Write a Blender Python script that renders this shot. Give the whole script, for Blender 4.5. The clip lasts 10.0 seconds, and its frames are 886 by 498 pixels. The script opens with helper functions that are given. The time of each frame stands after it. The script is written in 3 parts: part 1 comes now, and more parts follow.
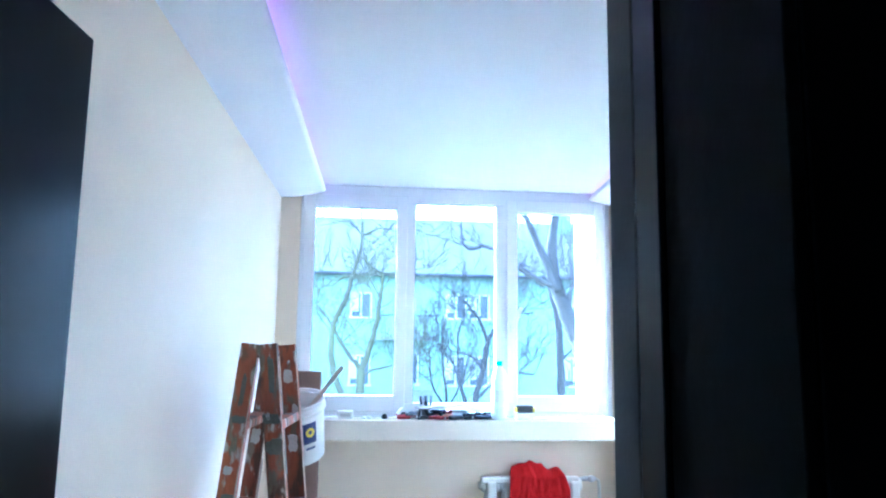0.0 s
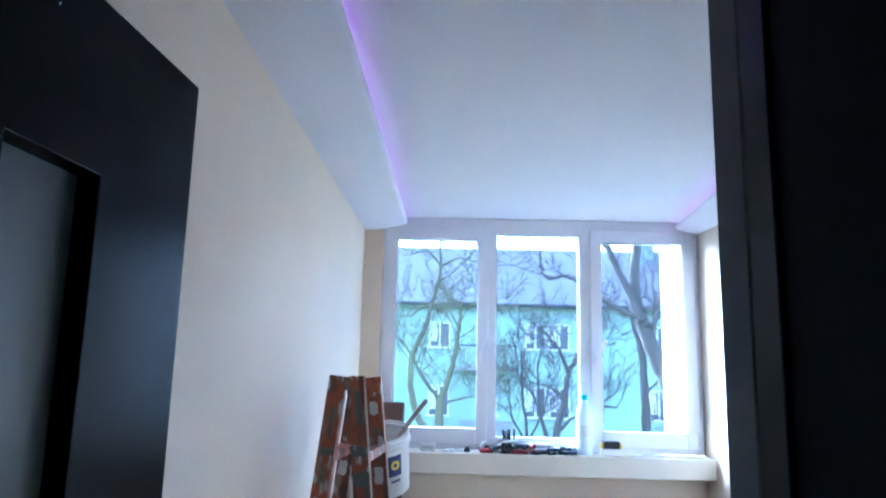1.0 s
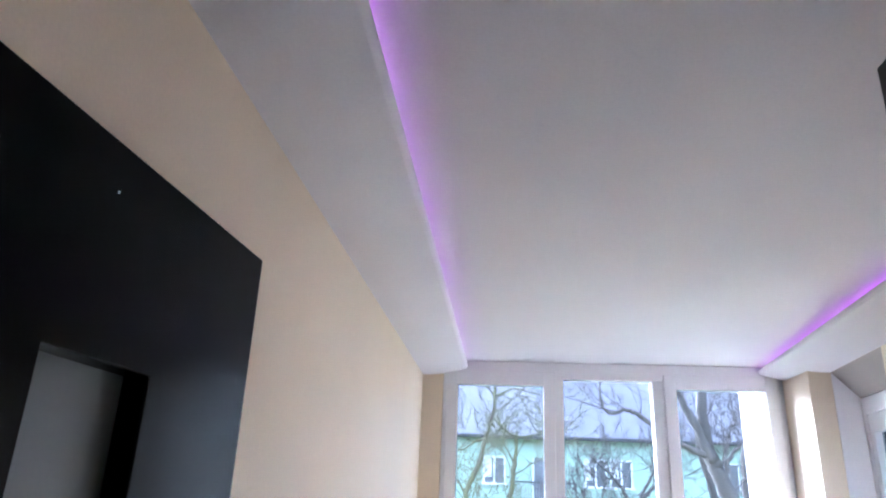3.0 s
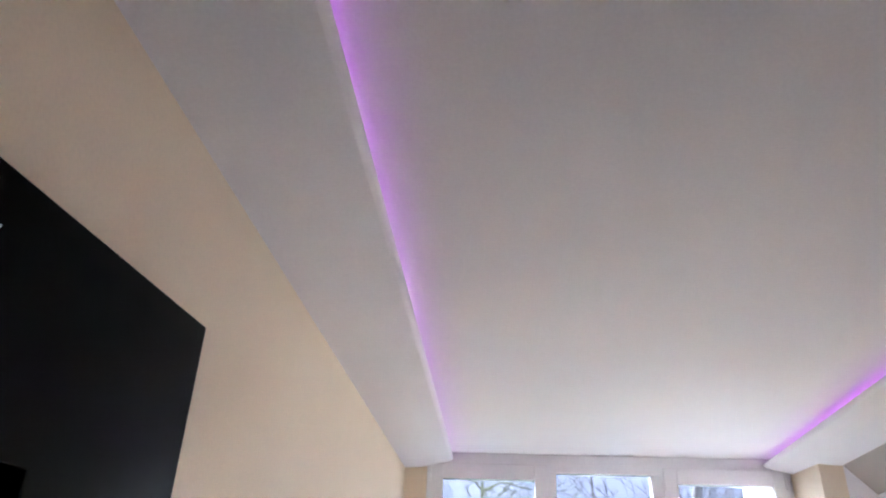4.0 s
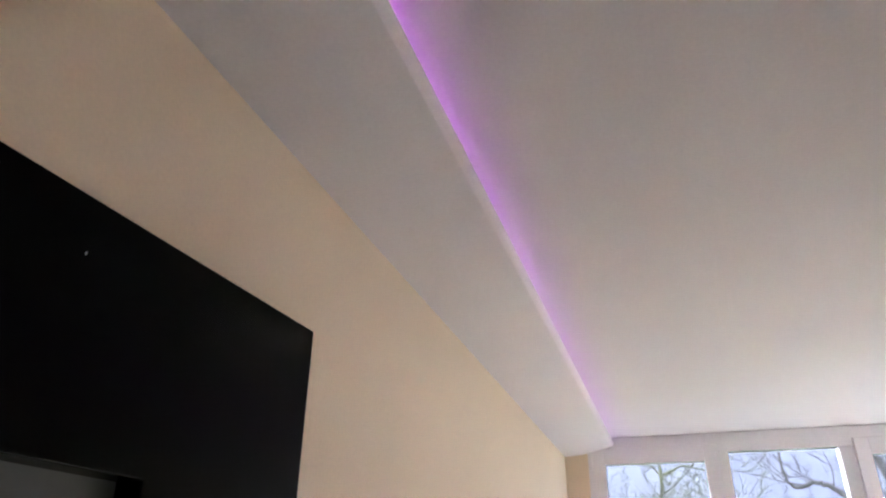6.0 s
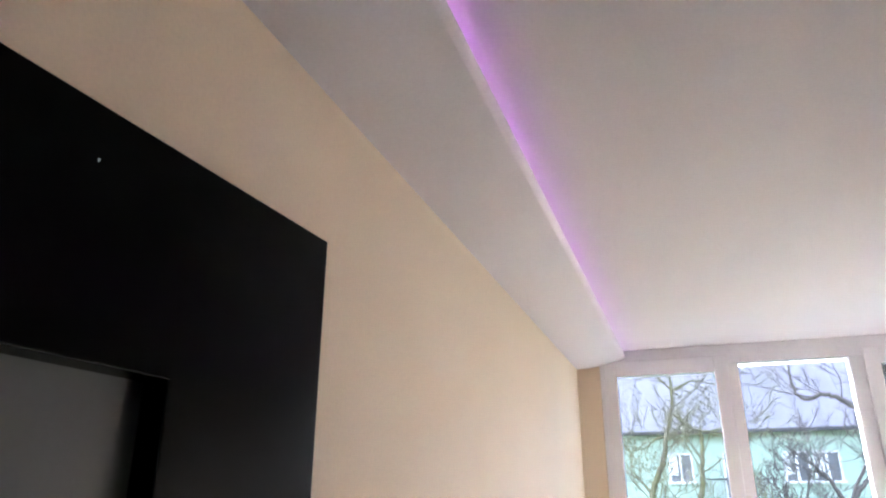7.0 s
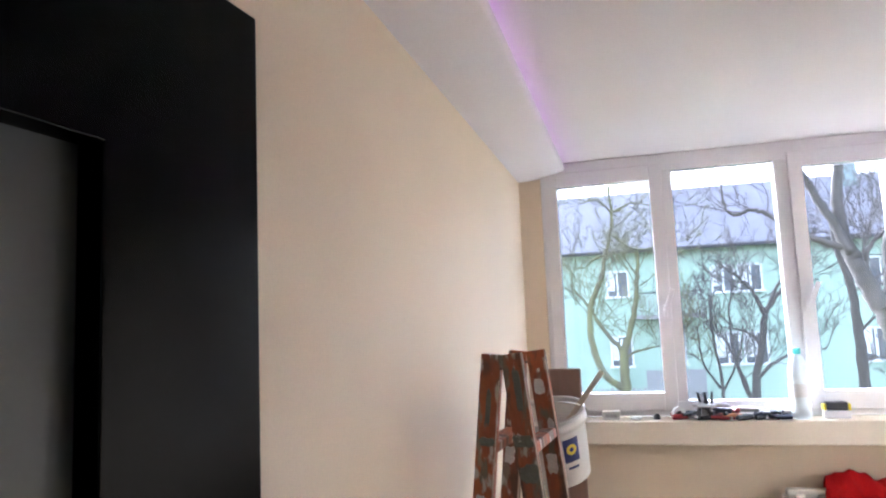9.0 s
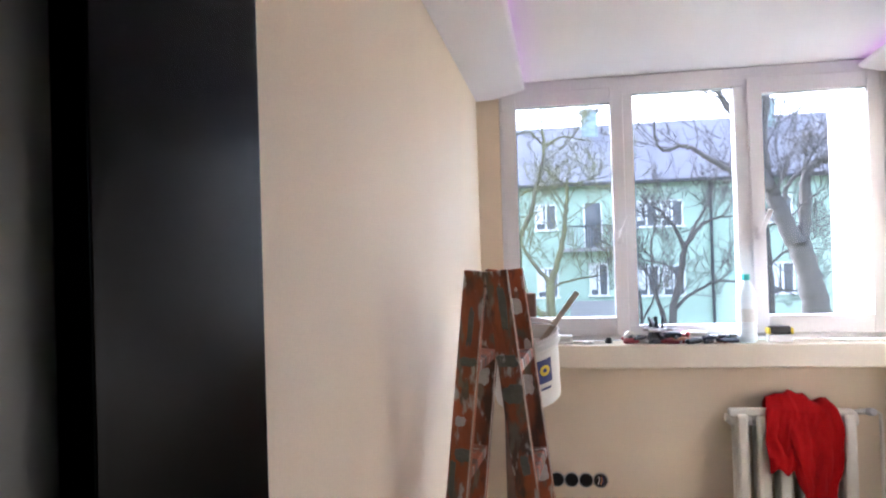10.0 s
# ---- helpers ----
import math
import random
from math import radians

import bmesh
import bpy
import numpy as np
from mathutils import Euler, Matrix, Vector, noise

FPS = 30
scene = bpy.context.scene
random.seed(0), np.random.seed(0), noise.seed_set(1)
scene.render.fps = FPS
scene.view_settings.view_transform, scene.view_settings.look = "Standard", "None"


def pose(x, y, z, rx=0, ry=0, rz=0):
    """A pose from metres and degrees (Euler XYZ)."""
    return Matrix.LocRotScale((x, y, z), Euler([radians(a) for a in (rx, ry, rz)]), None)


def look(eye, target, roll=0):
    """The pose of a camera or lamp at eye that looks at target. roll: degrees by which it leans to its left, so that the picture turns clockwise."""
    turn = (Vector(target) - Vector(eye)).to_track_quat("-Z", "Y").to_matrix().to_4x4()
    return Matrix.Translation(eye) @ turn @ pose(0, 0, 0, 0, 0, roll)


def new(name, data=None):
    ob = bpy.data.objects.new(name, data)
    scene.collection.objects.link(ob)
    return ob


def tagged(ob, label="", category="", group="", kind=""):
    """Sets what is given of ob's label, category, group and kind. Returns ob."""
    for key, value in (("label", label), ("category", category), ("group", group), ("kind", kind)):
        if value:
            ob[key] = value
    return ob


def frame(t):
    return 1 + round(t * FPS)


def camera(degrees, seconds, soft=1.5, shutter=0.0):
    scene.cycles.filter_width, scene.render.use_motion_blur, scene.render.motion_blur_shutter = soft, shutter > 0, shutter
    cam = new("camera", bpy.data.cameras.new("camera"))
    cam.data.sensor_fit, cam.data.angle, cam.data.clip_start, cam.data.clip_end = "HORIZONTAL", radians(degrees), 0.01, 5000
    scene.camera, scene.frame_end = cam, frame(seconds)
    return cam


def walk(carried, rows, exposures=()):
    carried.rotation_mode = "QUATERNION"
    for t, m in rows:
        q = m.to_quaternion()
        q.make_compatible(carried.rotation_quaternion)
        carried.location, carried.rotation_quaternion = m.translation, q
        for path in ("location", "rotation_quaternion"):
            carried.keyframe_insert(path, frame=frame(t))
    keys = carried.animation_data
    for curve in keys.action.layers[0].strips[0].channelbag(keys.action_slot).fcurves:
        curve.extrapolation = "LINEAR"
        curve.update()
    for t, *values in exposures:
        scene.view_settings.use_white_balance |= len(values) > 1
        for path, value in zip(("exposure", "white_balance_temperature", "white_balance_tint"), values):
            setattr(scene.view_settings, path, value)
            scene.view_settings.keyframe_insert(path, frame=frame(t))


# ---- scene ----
cam = camera(65.3, 10.0, soft=2.1)
PATH = [
    (0, (0.555, -0.004, 1.517), (0.747, 1.969, 1.783), 0.8),
    (0.5, (0.548, -0.014, 1.517), (0.572, 1.964, 1.813), 1.4),
    (1, (0.534, -0.003, 1.527), (0.5, 1.966, 1.873), 1.4),
    (1.5, (0.52, 0.002, 1.541), (0.411, 1.961, 1.932), 1.1),
    (2, (0.51, 0.022, 1.573), (0.378, 1.964, 2.034), 1.0),
    (2.5, (0.512, 0.042, 1.616), (0.298, 1.959, 2.142), 0.7),
    (3, (0.474, 0.111, 1.651), (0.286, 1.978, 2.343), 2.4),
    (3.2, (0.455, 0.146, 1.659), (0.326, 1.994, 2.412), 2.6),
    (4.5, (0.497, 0.324, 1.696), (0.299, 2.059, 2.672), 1.4),
    (5, (0.531, 0.313, 1.707), (0.229, 2.025, 2.695), 1.0),
    (5.5, (0.55, 0.325, 1.691), (0.135, 2.027, 2.657), 0.7),
    (6, (0.535, 0.343, 1.684), (-0.024, 2.039, 2.584), 0.7),
    (7.5, (0.534, 0.35, 1.648), (-0.093, 2.15, 2.254), -0.3),
    (8, (0.535, 0.347, 1.629), (-0.054, 2.186, 2.15), -1.3),
    (8.5, (0.544, 0.346, 1.603), (0.032, 2.248, 1.95), -2.2),
    (9, (0.552, 0.344, 1.577), (0.033, 2.262, 1.802), -2.4),
    (9.5, (0.502, 0.381, 1.551), (0.053, 2.328, 1.641), -1.2),
    (10, (0.391, 0.444, 1.541), (0.065, 2.417, 1.562), -1.7),
]
# ---- light ----
EXPOSURES = [(0, 5.22, 3710, 1), (0.5, 4.68, 3710, 1), (1.0, 4.48, 3910, 5), (1.5, 4.53, 4160, 7), (2.0, 4.53, 4460, 9), (3.0, 4.60, 4680, 12), (4.5, 4.62, 5180, 13),
             (6.0, 4.58, 5330, 13), (7.5, 4.72, 5280, 14), (8.5, 4.59, 5230, 14), (10, 4.47, 5180, 15)]
walk(cam, [(t, look(eye, target, roll)) for t, eye, target, roll in PATH], EXPOSURES)

SUN_ELEV, SUN_AZ = radians(26), radians(-37)     # azimuth from +y towards +x
world = bpy.data.worlds.new("overcast_sky")
scene.world = world
world.use_nodes = True
wn = world.node_tree
wn.nodes.clear()
sky = wn.nodes.new("ShaderNodeTexSky")
sky.sky_type = "NISHITA"
sky.sun_disc = False
sky.sun_elevation, sky.sun_rotation = SUN_ELEV, SUN_AZ
sky.dust_density, sky.air_density = 4.0, 1.0
hsv = wn.nodes.new("ShaderNodeHueSaturation")
hsv.inputs["Saturation"].default_value = 0.35
bg = wn.nodes.new("ShaderNodeBackground")
bg.inputs["Strength"].default_value = 0.15
wout = wn.nodes.new("ShaderNodeOutputWorld")
wn.links.new(sky.outputs[0], hsv.inputs["Color"])
wn.links.new(hsv.outputs[0], bg.inputs["Color"])
wn.links.new(bg.outputs[0], wout.inputs["Surface"])

sun_data = bpy.data.lights.new("sun", "SUN")
sun_data.energy, sun_data.angle, sun_data.color = 0.45, radians(18), (1.0, 0.97, 0.93)
sun = new("sun", sun_data)
sun_dir = Vector((math.sin(SUN_AZ) * math.cos(SUN_ELEV), math.cos(SUN_AZ) * math.cos(SUN_ELEV), math.sin(SUN_ELEV)))
sun.matrix_world = look(sun_dir * 40, (0, 0, 0))


# ---- materials ----
def surface(name, col, col2=None, rough=0.6, scale=6.0, bump=0.05, bscale=120.0, metal=0.0, stretch=(1, 1, 1), spots=None, spot_scale=12.0, spot_at=0.62, spot_soft=0.05):
    """A painted or natural surface: two colours in soft patches, fine grain, relief, and spots of other colours."""
    m = bpy.data.materials.new(name)
    m.use_nodes = True
    nt = m.node_tree
    p = nt.nodes["Principled BSDF"]
    p.inputs["Metallic"].default_value = metal
    tc = nt.nodes.new("ShaderNodeTexCoord")
    mp = nt.nodes.new("ShaderNodeMapping")
    mp.inputs["Scale"].default_value = stretch
    nt.links.new(tc.outputs["Object"], mp.inputs["Vector"])

    def tex(s, detail=4.0):
        n = nt.nodes.new("ShaderNodeTexNoise")
        n.inputs["Scale"].default_value, n.inputs["Detail"].default_value = s, detail
        nt.links.new(mp.outputs[0], n.inputs["Vector"])
        return n.outputs["Fac"]

    def ramp(fac, a, b):
        r = nt.nodes.new("ShaderNodeMapRange")
        r.inputs["From Min"].default_value, r.inputs["From Max"].default_value = a, b
        nt.links.new(fac, r.inputs["Value"])
        return r.outputs[0]

    def mix(fac, a, b):
        n = nt.nodes.new("ShaderNodeMix")
        n.data_type = "RGBA"
        nt.links.new(fac, n.inputs["Factor"])
        for sock, v in ((n.inputs[6], a), (n.inputs[7], b)):
            if isinstance(v, tuple):
                sock.default_value = (*v, 1)
            else:
                nt.links.new(v, sock)
        return n.outputs[2]

    col2 = col2 or tuple(c * 0.9 for c in col)
    c = mix(ramp(tex(scale), 0.3, 0.7), col, col2)
    grain = tex(bscale, 3.0)
    dark = nt.nodes.new("ShaderNodeMix")
    dark.data_type, dark.blend_type = "RGBA", "MULTIPLY"
    dark.inputs["Factor"].default_value = 0.12
    nt.links.new(c, dark.inputs[6])
    nt.links.new(grain, dark.inputs[7])
    c = dark.outputs[2]
    for i, s in enumerate(spots or ()):
        a = spot_at + 0.022 * i
        c = mix(ramp(tex(spot_scale * (1 + 0.37 * i), 5.0), a, a + spot_soft), c, s)
    nt.links.new(c, p.inputs["Base Color"])
    r = nt.nodes.new("ShaderNodeMapRange")
    r.inputs["To Min"].default_value, r.inputs["To Max"].default_value = rough - 0.06, min(1, rough + 0.06)
    nt.links.new(tex(scale * 2.3), r.inputs["Value"])
    nt.links.new(r.outputs[0], p.inputs["Roughness"])
    if bump:
        b = nt.nodes.new("ShaderNodeBump")
        b.inputs["Strength"].default_value, b.inputs["Distance"].default_value = bump, 0.01
        nt.links.new(grain, b.inputs["Height"])
        nt.links.new(b.outputs[0], p.inputs["Normal"])
    return m


def glowing(name, col, strength):
    m = bpy.data.materials.new(name)
    m.use_nodes = True
    p = m.node_tree.nodes["Principled BSDF"]
    p.inputs["Base Color"].default_value = (*col, 1)
    p.inputs["Emission Color"].default_value = (*col, 1)
    p.inputs["Emission Strength"].default_value = strength
    return m


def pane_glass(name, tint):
    """Thin window glass: straight through, dimmed by a tint, with a weak mirror."""
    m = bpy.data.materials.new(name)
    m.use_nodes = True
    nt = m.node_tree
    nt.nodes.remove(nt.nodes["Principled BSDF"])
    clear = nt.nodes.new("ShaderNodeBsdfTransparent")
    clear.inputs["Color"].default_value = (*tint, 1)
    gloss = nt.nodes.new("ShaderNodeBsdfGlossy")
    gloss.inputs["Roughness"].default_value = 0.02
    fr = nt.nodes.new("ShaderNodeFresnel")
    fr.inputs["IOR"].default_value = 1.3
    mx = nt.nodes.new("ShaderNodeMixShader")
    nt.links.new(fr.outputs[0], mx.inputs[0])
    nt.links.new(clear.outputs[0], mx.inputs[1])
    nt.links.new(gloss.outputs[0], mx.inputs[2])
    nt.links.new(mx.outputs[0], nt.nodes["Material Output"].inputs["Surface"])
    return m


BEIGE = surface("beige_wall_paint", (0.785, 0.665, 0.505), (0.76, 0.64, 0.48), 0.75, 2.0, 0.06, 160)
WHITE = surface("white_ceiling_paint", (0.80, 0.77, 0.79), (0.78, 0.75, 0.77), 0.85, 2.0, 0.04, 160)
SILLW = surface("cream_sill_paint", (0.76, 0.68, 0.56), (0.73, 0.65, 0.53), 0.55, 4.0, 0.04, 140)
PVC = surface("white_pvc", (0.80, 0.79, 0.815), (0.775, 0.765, 0.79), 0.3, 5.0, 0.01, 90)
GASKET = surface("dark_gasket", (0.06, 0.06, 0.06), None, 0.6)
BLACK = surface("black_door_lacquer", (0.0008, 0.0008, 0.0008), (0.0011, 0.0011, 0.0011), 0.24, 5.0, 0.006, 70)
BLACKM = surface("matt_black_board", (0.001, 0.001, 0.001), None, 0.5, 5.0, 0.05, 70)
for m, level in ((BLACK, 0.045), (BLACKM, 0.02)):
    m.node_tree.nodes["Principled BSDF"].inputs["Specular IOR Level"].default_value = level
# Wall beige with the reveal head's shade put into the colour.
BEIGESHADE = surface("shaded_beige_paint", (0.46, 0.41, 0.37), None, 0.75, 3.0, 0.05, 140)
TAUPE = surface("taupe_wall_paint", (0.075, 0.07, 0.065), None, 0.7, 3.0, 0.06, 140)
SATIN = surface("satin_glass", (0.095, 0.102, 0.095), (0.088, 0.094, 0.088), 0.42, 3.0, 0.0)
FLOOR = surface("grey_laminate", (0.20, 0.19, 0.185), (0.165, 0.157, 0.15), 0.45, 3.0, 0.05, 60, stretch=(8, 1, 1))
LADDER = surface("worn_painted_wood", (0.46, 0.125, 0.035), (0.20, 0.062, 0.03), 0.55, 11.0, 0.35, 90, stretch=(1, 1, 0.35),
                 spots=[(0.10, 0.05, 0.032), (0.16, 0.13, 0.09), (0.26, 0.20, 0.15), (0.55, 0.50, 0.45)], spot_scale=17, spot_at=0.535, spot_soft=0.07)
LITEDGE = surface("lit_worn_edge", (0.78, 0.68, 0.60), (0.50, 0.36, 0.28), 0.8, 40.0, 0.1, 120)
GREYP = surface("grey_green_dried_paint", (0.17, 0.17, 0.145), (0.12, 0.12, 0.10), 0.7, 30.0, 0.3, 140)
WHITEBLOT = surface("white_paint_and_lit_rungs", (0.72, 0.70, 0.68), (0.60, 0.57, 0.54), 0.7, 30.0, 0.3, 140)
PLANKW = surface("dark_brown_wood", (0.20, 0.12, 0.09), (0.15, 0.09, 0.065), 0.6, 6.0, 0.2, 60, stretch=(4, 4, 0.4))
BUCKETW = surface("white_bucket_plastic", (0.80, 0.79, 0.77), (0.76, 0.74, 0.71), 0.4, 5.0, 0.02, 60, spots=[(0.55, 0.50, 0.45)], spot_scale=9, spot_at=0.72)
PAINT = surface("white_wall_paint_wet", (0.82, 0.80, 0.76), None, 0.3, 5.0, 0.05, 30)
STICKW = surface("bare_stirring_wood", (0.76, 0.66, 0.54), (0.52, 0.42, 0.33), 0.7, 20.0, 0.1, 90)
BLUE = surface("blue_print", (0.015, 0.025, 0.16), None, 0.4)
YELLOW = surface("yellow_print", (0.75, 0.6, 0.03), None, 0.4)
STEEL = surface("zinc_steel", (0.55, 0.55, 0.55), None, 0.35, 10, 0.02, 80, metal=1.0)
RADW = surface("radiator_enamel", (0.78, 0.75, 0.68), (0.72, 0.69, 0.62), 0.4, 6.0, 0.04, 50)
RED = surface("red_cotton", (0.40, 0.008, 0.008), (0.31, 0.005, 0.006), 0.9, 5.0, 0.4, 260)
RED.node_tree.nodes["Principled BSDF"].inputs["Specular IOR Level"].default_value = 0.1
SOCK = surface("black_box_plastic", (0.012, 0.012, 0.012), None, 0.5)
PLASTER = surface("grey_plaster", (0.45, 0.42, 0.38), None, 0.9, 20, 0.2, 90)
COPPER = surface("copper_wire", (0.7, 0.35, 0.18), None, 0.35, metal=1.0)
TEAL = surface("teal_cap_plastic", (0.12, 0.62, 0.60), None, 0.35)
BLACKP = surface("black_rubber", (0.02, 0.02, 0.022), None, 0.5)
REDP = surface("red_tool_plastic", (0.30, 0.025, 0.03), (0.22, 0.02, 0.03), 0.4)
ORANGE = surface("orange_tool_plastic", (0.55, 0.24, 0.12), None, 0.4)
NAVYP = surface("navy_tool_plastic", (0.035, 0.045, 0.075), None, 0.4)
PAPER = surface("white_paper", (0.8, 0.8, 0.78), None, 0.8)
LED = glowing("violet_led", (0.84, 0.20, 0.84), 0.25)
GREEN = surface("green_render", (0.45, 0.57, 0.455), (0.40, 0.515, 0.41), 0.9, 0.35, 0.2, 14)
ROOF = surface("grey_roof_sheet", (0.20, 0.19, 0.215), (0.165, 0.157, 0.185), 0.7, 0.5, 0.3, 6)
FASCIA = surface("dark_gutter", (0.06, 0.06, 0.065), None, 0.6)
CHIM = surface("chimney_render", (0.36, 0.44, 0.44), None, 0.9)
OUTW = surface("white_facade_render", (0.82, 0.82, 0.80), (0.78, 0.78, 0.77), 0.9, 1.0, 0.2, 40)
DARKGL = surface("dark_room_glass", (0.10, 0.11, 0.12), (0.2, 0.2, 0.21), 0.15, 1.2, 0.0)
BARK = surface("grey_brown_bark", (0.115, 0.10, 0.09), (0.075, 0.066, 0.06), 0.9, 4, 0.5, 25, stretch=(1, 1, 0.3))
LICHEN = surface("lichen_bark", (0.20, 0.20, 0.085), (0.12, 0.105, 0.075), 0.9, 3, 0.5, 25, stretch=(1, 1, 0.3))
GRASS = surface("winter_grass", (0.07, 0.10, 0.03), (0.12, 0.10, 0.05), 0.95, 0.3, 0.3, 8)
CONC = surface("balcony_concrete", (0.36, 0.35, 0.34), None, 0.9, 2.0, 0.1, 20)
# Grey tint dims the outdoor view; shadowless panes let daylight in undimmed.
GLASS = pane_glass("window_glass", (0.67, 0.675, 0.675))
# Bluish tint stands in for a dimmer sky at the second window.
DIMGLASS = pane_glass("dim_sky_glass", (0.32, 0.36, 0.40))


# ---- builders ----
def mesh_of(name, bm, material, bevel=0.0):
    if bevel:
        bmesh.ops.bevel(bm, geom=[e for e in bm.edges if e.is_manifold and e.calc_face_angle(0) > 0.5], offset=bevel, segments=2, affect="EDGES", profile=0.5)
    me = bpy.data.meshes.new(name)
    bm.normal_update()
    bm.to_mesh(me)
    bm.free()
    me.materials.append(material)
    return me


def part(name, bm, material, parent=None, label="", bevel=0.0, smooth=False):
    ob = new(name, mesh_of(name, bm, material, bevel))
    if smooth:
        for f in ob.data.polygons:
            f.use_smooth = True
    if parent is not None:
        ob.parent = parent
    if label:
        tagged(ob, label)
    return ob


def thing(name, label, category, at=(0, 0, 0), group="", kind=""):
    ob = new(name)
    ob.location = at
    ob.empty_display_size = 0.05
    return tagged(ob, label, category, group, kind)


def box(bm, x0, x1, y0, y1, z0, z1, m=None):
    made = bmesh.ops.create_cube(bm, size=1.0)["verts"]
    t = Matrix.Translation(((x0 + x1) / 2, (y0 + y1) / 2, (z0 + z1) / 2)) @ Matrix.Diagonal((x1 - x0, y1 - y0, z1 - z0, 1))
    bmesh.ops.transform(bm, matrix=(m @ t) if m else t, verts=made)
    return bm


def boxes(*rows):
    bm = bmesh.new()
    for r in rows:
        box(bm, *r)
    return bm


def lathe(bm, rows, seg=32, m=None, arc=math.tau):
    """A turned shape from (radius, z) rows."""
    rings = []
    for r, z in rows:
        rings.append([bm.verts.new((r * math.cos(arc * i / seg), r * math.sin(arc * i / seg), z)) for i in range(seg)])
    for a, b in zip(rings, rings[1:]):
        for i in range(seg):
            j = (i + 1) % seg
            bm.faces.new((a[i], a[j], b[j], b[i]))
    if m:
        bmesh.ops.transform(bm, matrix=m, verts=[v for ring in rings for v in ring])
    return bm


def tube_data(points, radii, sides, verts, faces):
    """Adds a tapered tube along points to plain vertex and face lists."""
    base = len(verts)
    n = len(points)
    for i, p in enumerate(points):
        d = (points[min(i + 1, n - 1)] - points[max(i - 1, 0)]).normalized()
        u = d.cross(Vector((0.3, 1, 0.1))).normalized()
        w = d.cross(u)
        for k in range(sides):
            a = math.tau * k / sides
            verts.append(p + (u * math.cos(a) + w * math.sin(a)) * radii[i])
    for i in range(n - 1):
        for k in range(sides):
            j = (k + 1) % sides
            faces.append((base + i * sides + k, base + i * sides + j, base + (i + 1) * sides + j, base + (i + 1) * sides + k))
    faces.append(tuple(base + k for k in range(sides))[::-1])
    faces.append(tuple(base + (n - 1) * sides + k for k in range(sides)))


def tube(points, radius, sides=10):
    verts, faces = [], []
    pts = [Vector(p) for p in points]
    radii = radius if isinstance(radius, (list, tuple)) else [radius] * len(pts)
    tube_data(pts, radii, sides, verts, faces)
    bm = bmesh.new()
    vs = [bm.verts.new(v) for v in verts]
    for f in faces:
        bm.faces.new([vs[i] for i in f])
    return bm


def prism(profile, y0, y1):
    """A bar of the (x, z) profile from y0 to y1."""
    bm = bmesh.new()
    a = [bm.verts.new((x, y0, z)) for x, z in profile]
    b = [bm.verts.new((x, y1, z)) for x, z in profile]
    bm.faces.new(a)
    bm.faces.new(b[::-1])
    for i in range(len(profile)):
        j = (i + 1) % len(profile)
        bm.faces.new((a[j], a[i], b[i], b[j]))
    bmesh.ops.recalc_face_normals(bm, faces=bm.faces)
    return bm


def structure(name, bm, material, label, category, bevel=0.0):
    return tagged(part(name, bm, material, None, "", bevel), label, category, "", "structure")


# The right-hand wall is not square to the others: it turns about the pier's corner.
SKEW = Matrix.Translation((2.06, 3.68, 0)) @ pose(0, 0, 0, 0, 0, -4.5) @ Matrix.Translation((-2.06, -3.68, 0))


def skewed(ob):
    ob.matrix_basis = SKEW @ ob.matrix_basis
    return ob


# ---- room shell ----
Y0, YW = 0.34, 4.0            # door wall face, window wall face
XR = 2.06                     # right wall
ZC, ZS = 2.42, 2.335          # ceiling, underside of the dropped edges
structure("floor", boxes((-0.14, 2.3, 0.22, 4.2, -0.12, 0.0), (-0.14, 1.4, -1.7, 0.22, -0.12, 0.0)), FLOOR, "grey laminate floor of the small room", "floor")
structure("ceiling", boxes((-0.12, 2.4, Y0 - 0.1, 4.2, ZC, ZC + 0.2)), WHITE, "matt white raised plasterboard ceiling", "ceiling")
structure("wall_west", boxes((-0.14, 0.0, 0.92, 4.2, 0.0, ZC), (-0.14, 0.0, -1.6, 0.92, 2.0, ZC), (-0.14, -0.06, -1.6, 0.92, 0.0, 2.0)), BEIGE, "smooth beige painted wall", "wall")
structure("wall_north", boxes((0.0, 0.115, YW, 4.2, 0.0, ZC), (0.115, 1.955, YW, 4.2, 0.0, 1.0), (1.955, 2.06, YW, 4.2, 0.0, ZC)), BEIGE, "beige painted wall below and beside the window", "wall")
structure("wall_pier", boxes((1.955, 2.06, 3.68, YW, 0.0, ZC)), BEIGE, "narrow beige pier between two windows", "pillar")
skewed(structure("wall_east", boxes((XR, 2.3, 0.22, 3.08, 0.0, ZC), (XR, 2.3, 3.08, 3.68, 0.0, 1.0), (XR, 2.255, 3.68, 4.2, 0.0, ZC),
                             (XR, 2.3, 3.08, 3.68, 2.335, ZC)), BEIGE, "beige painted wall with a second window", "wall"))
structure("wall_south", boxes((-0.06, 0.0, 0.22, Y0, 0.0, 2.0), (0.95, XR, 0.22, Y0, 0.0, 2.06), (0.0, XR, 0.22, Y0, 2.06, ZC)), BEIGE, "beige wall round the open doorway", "wall")
# Unseen hall, closed with plain surfaces; the walls' dark colour is assumed.
structure("hall_walls", boxes((1.3, 1.4, -1.6, 0.22, 0.0, 2.5), (0.0, 1.3, -1.7, -1.6, 0.0, 2.5), (0.95, 1.4, 0.1, 0.22, 0.0, 2.5)), TAUPE, "plain dark taupe walls closing the unseen hall behind the doorway", "wall")
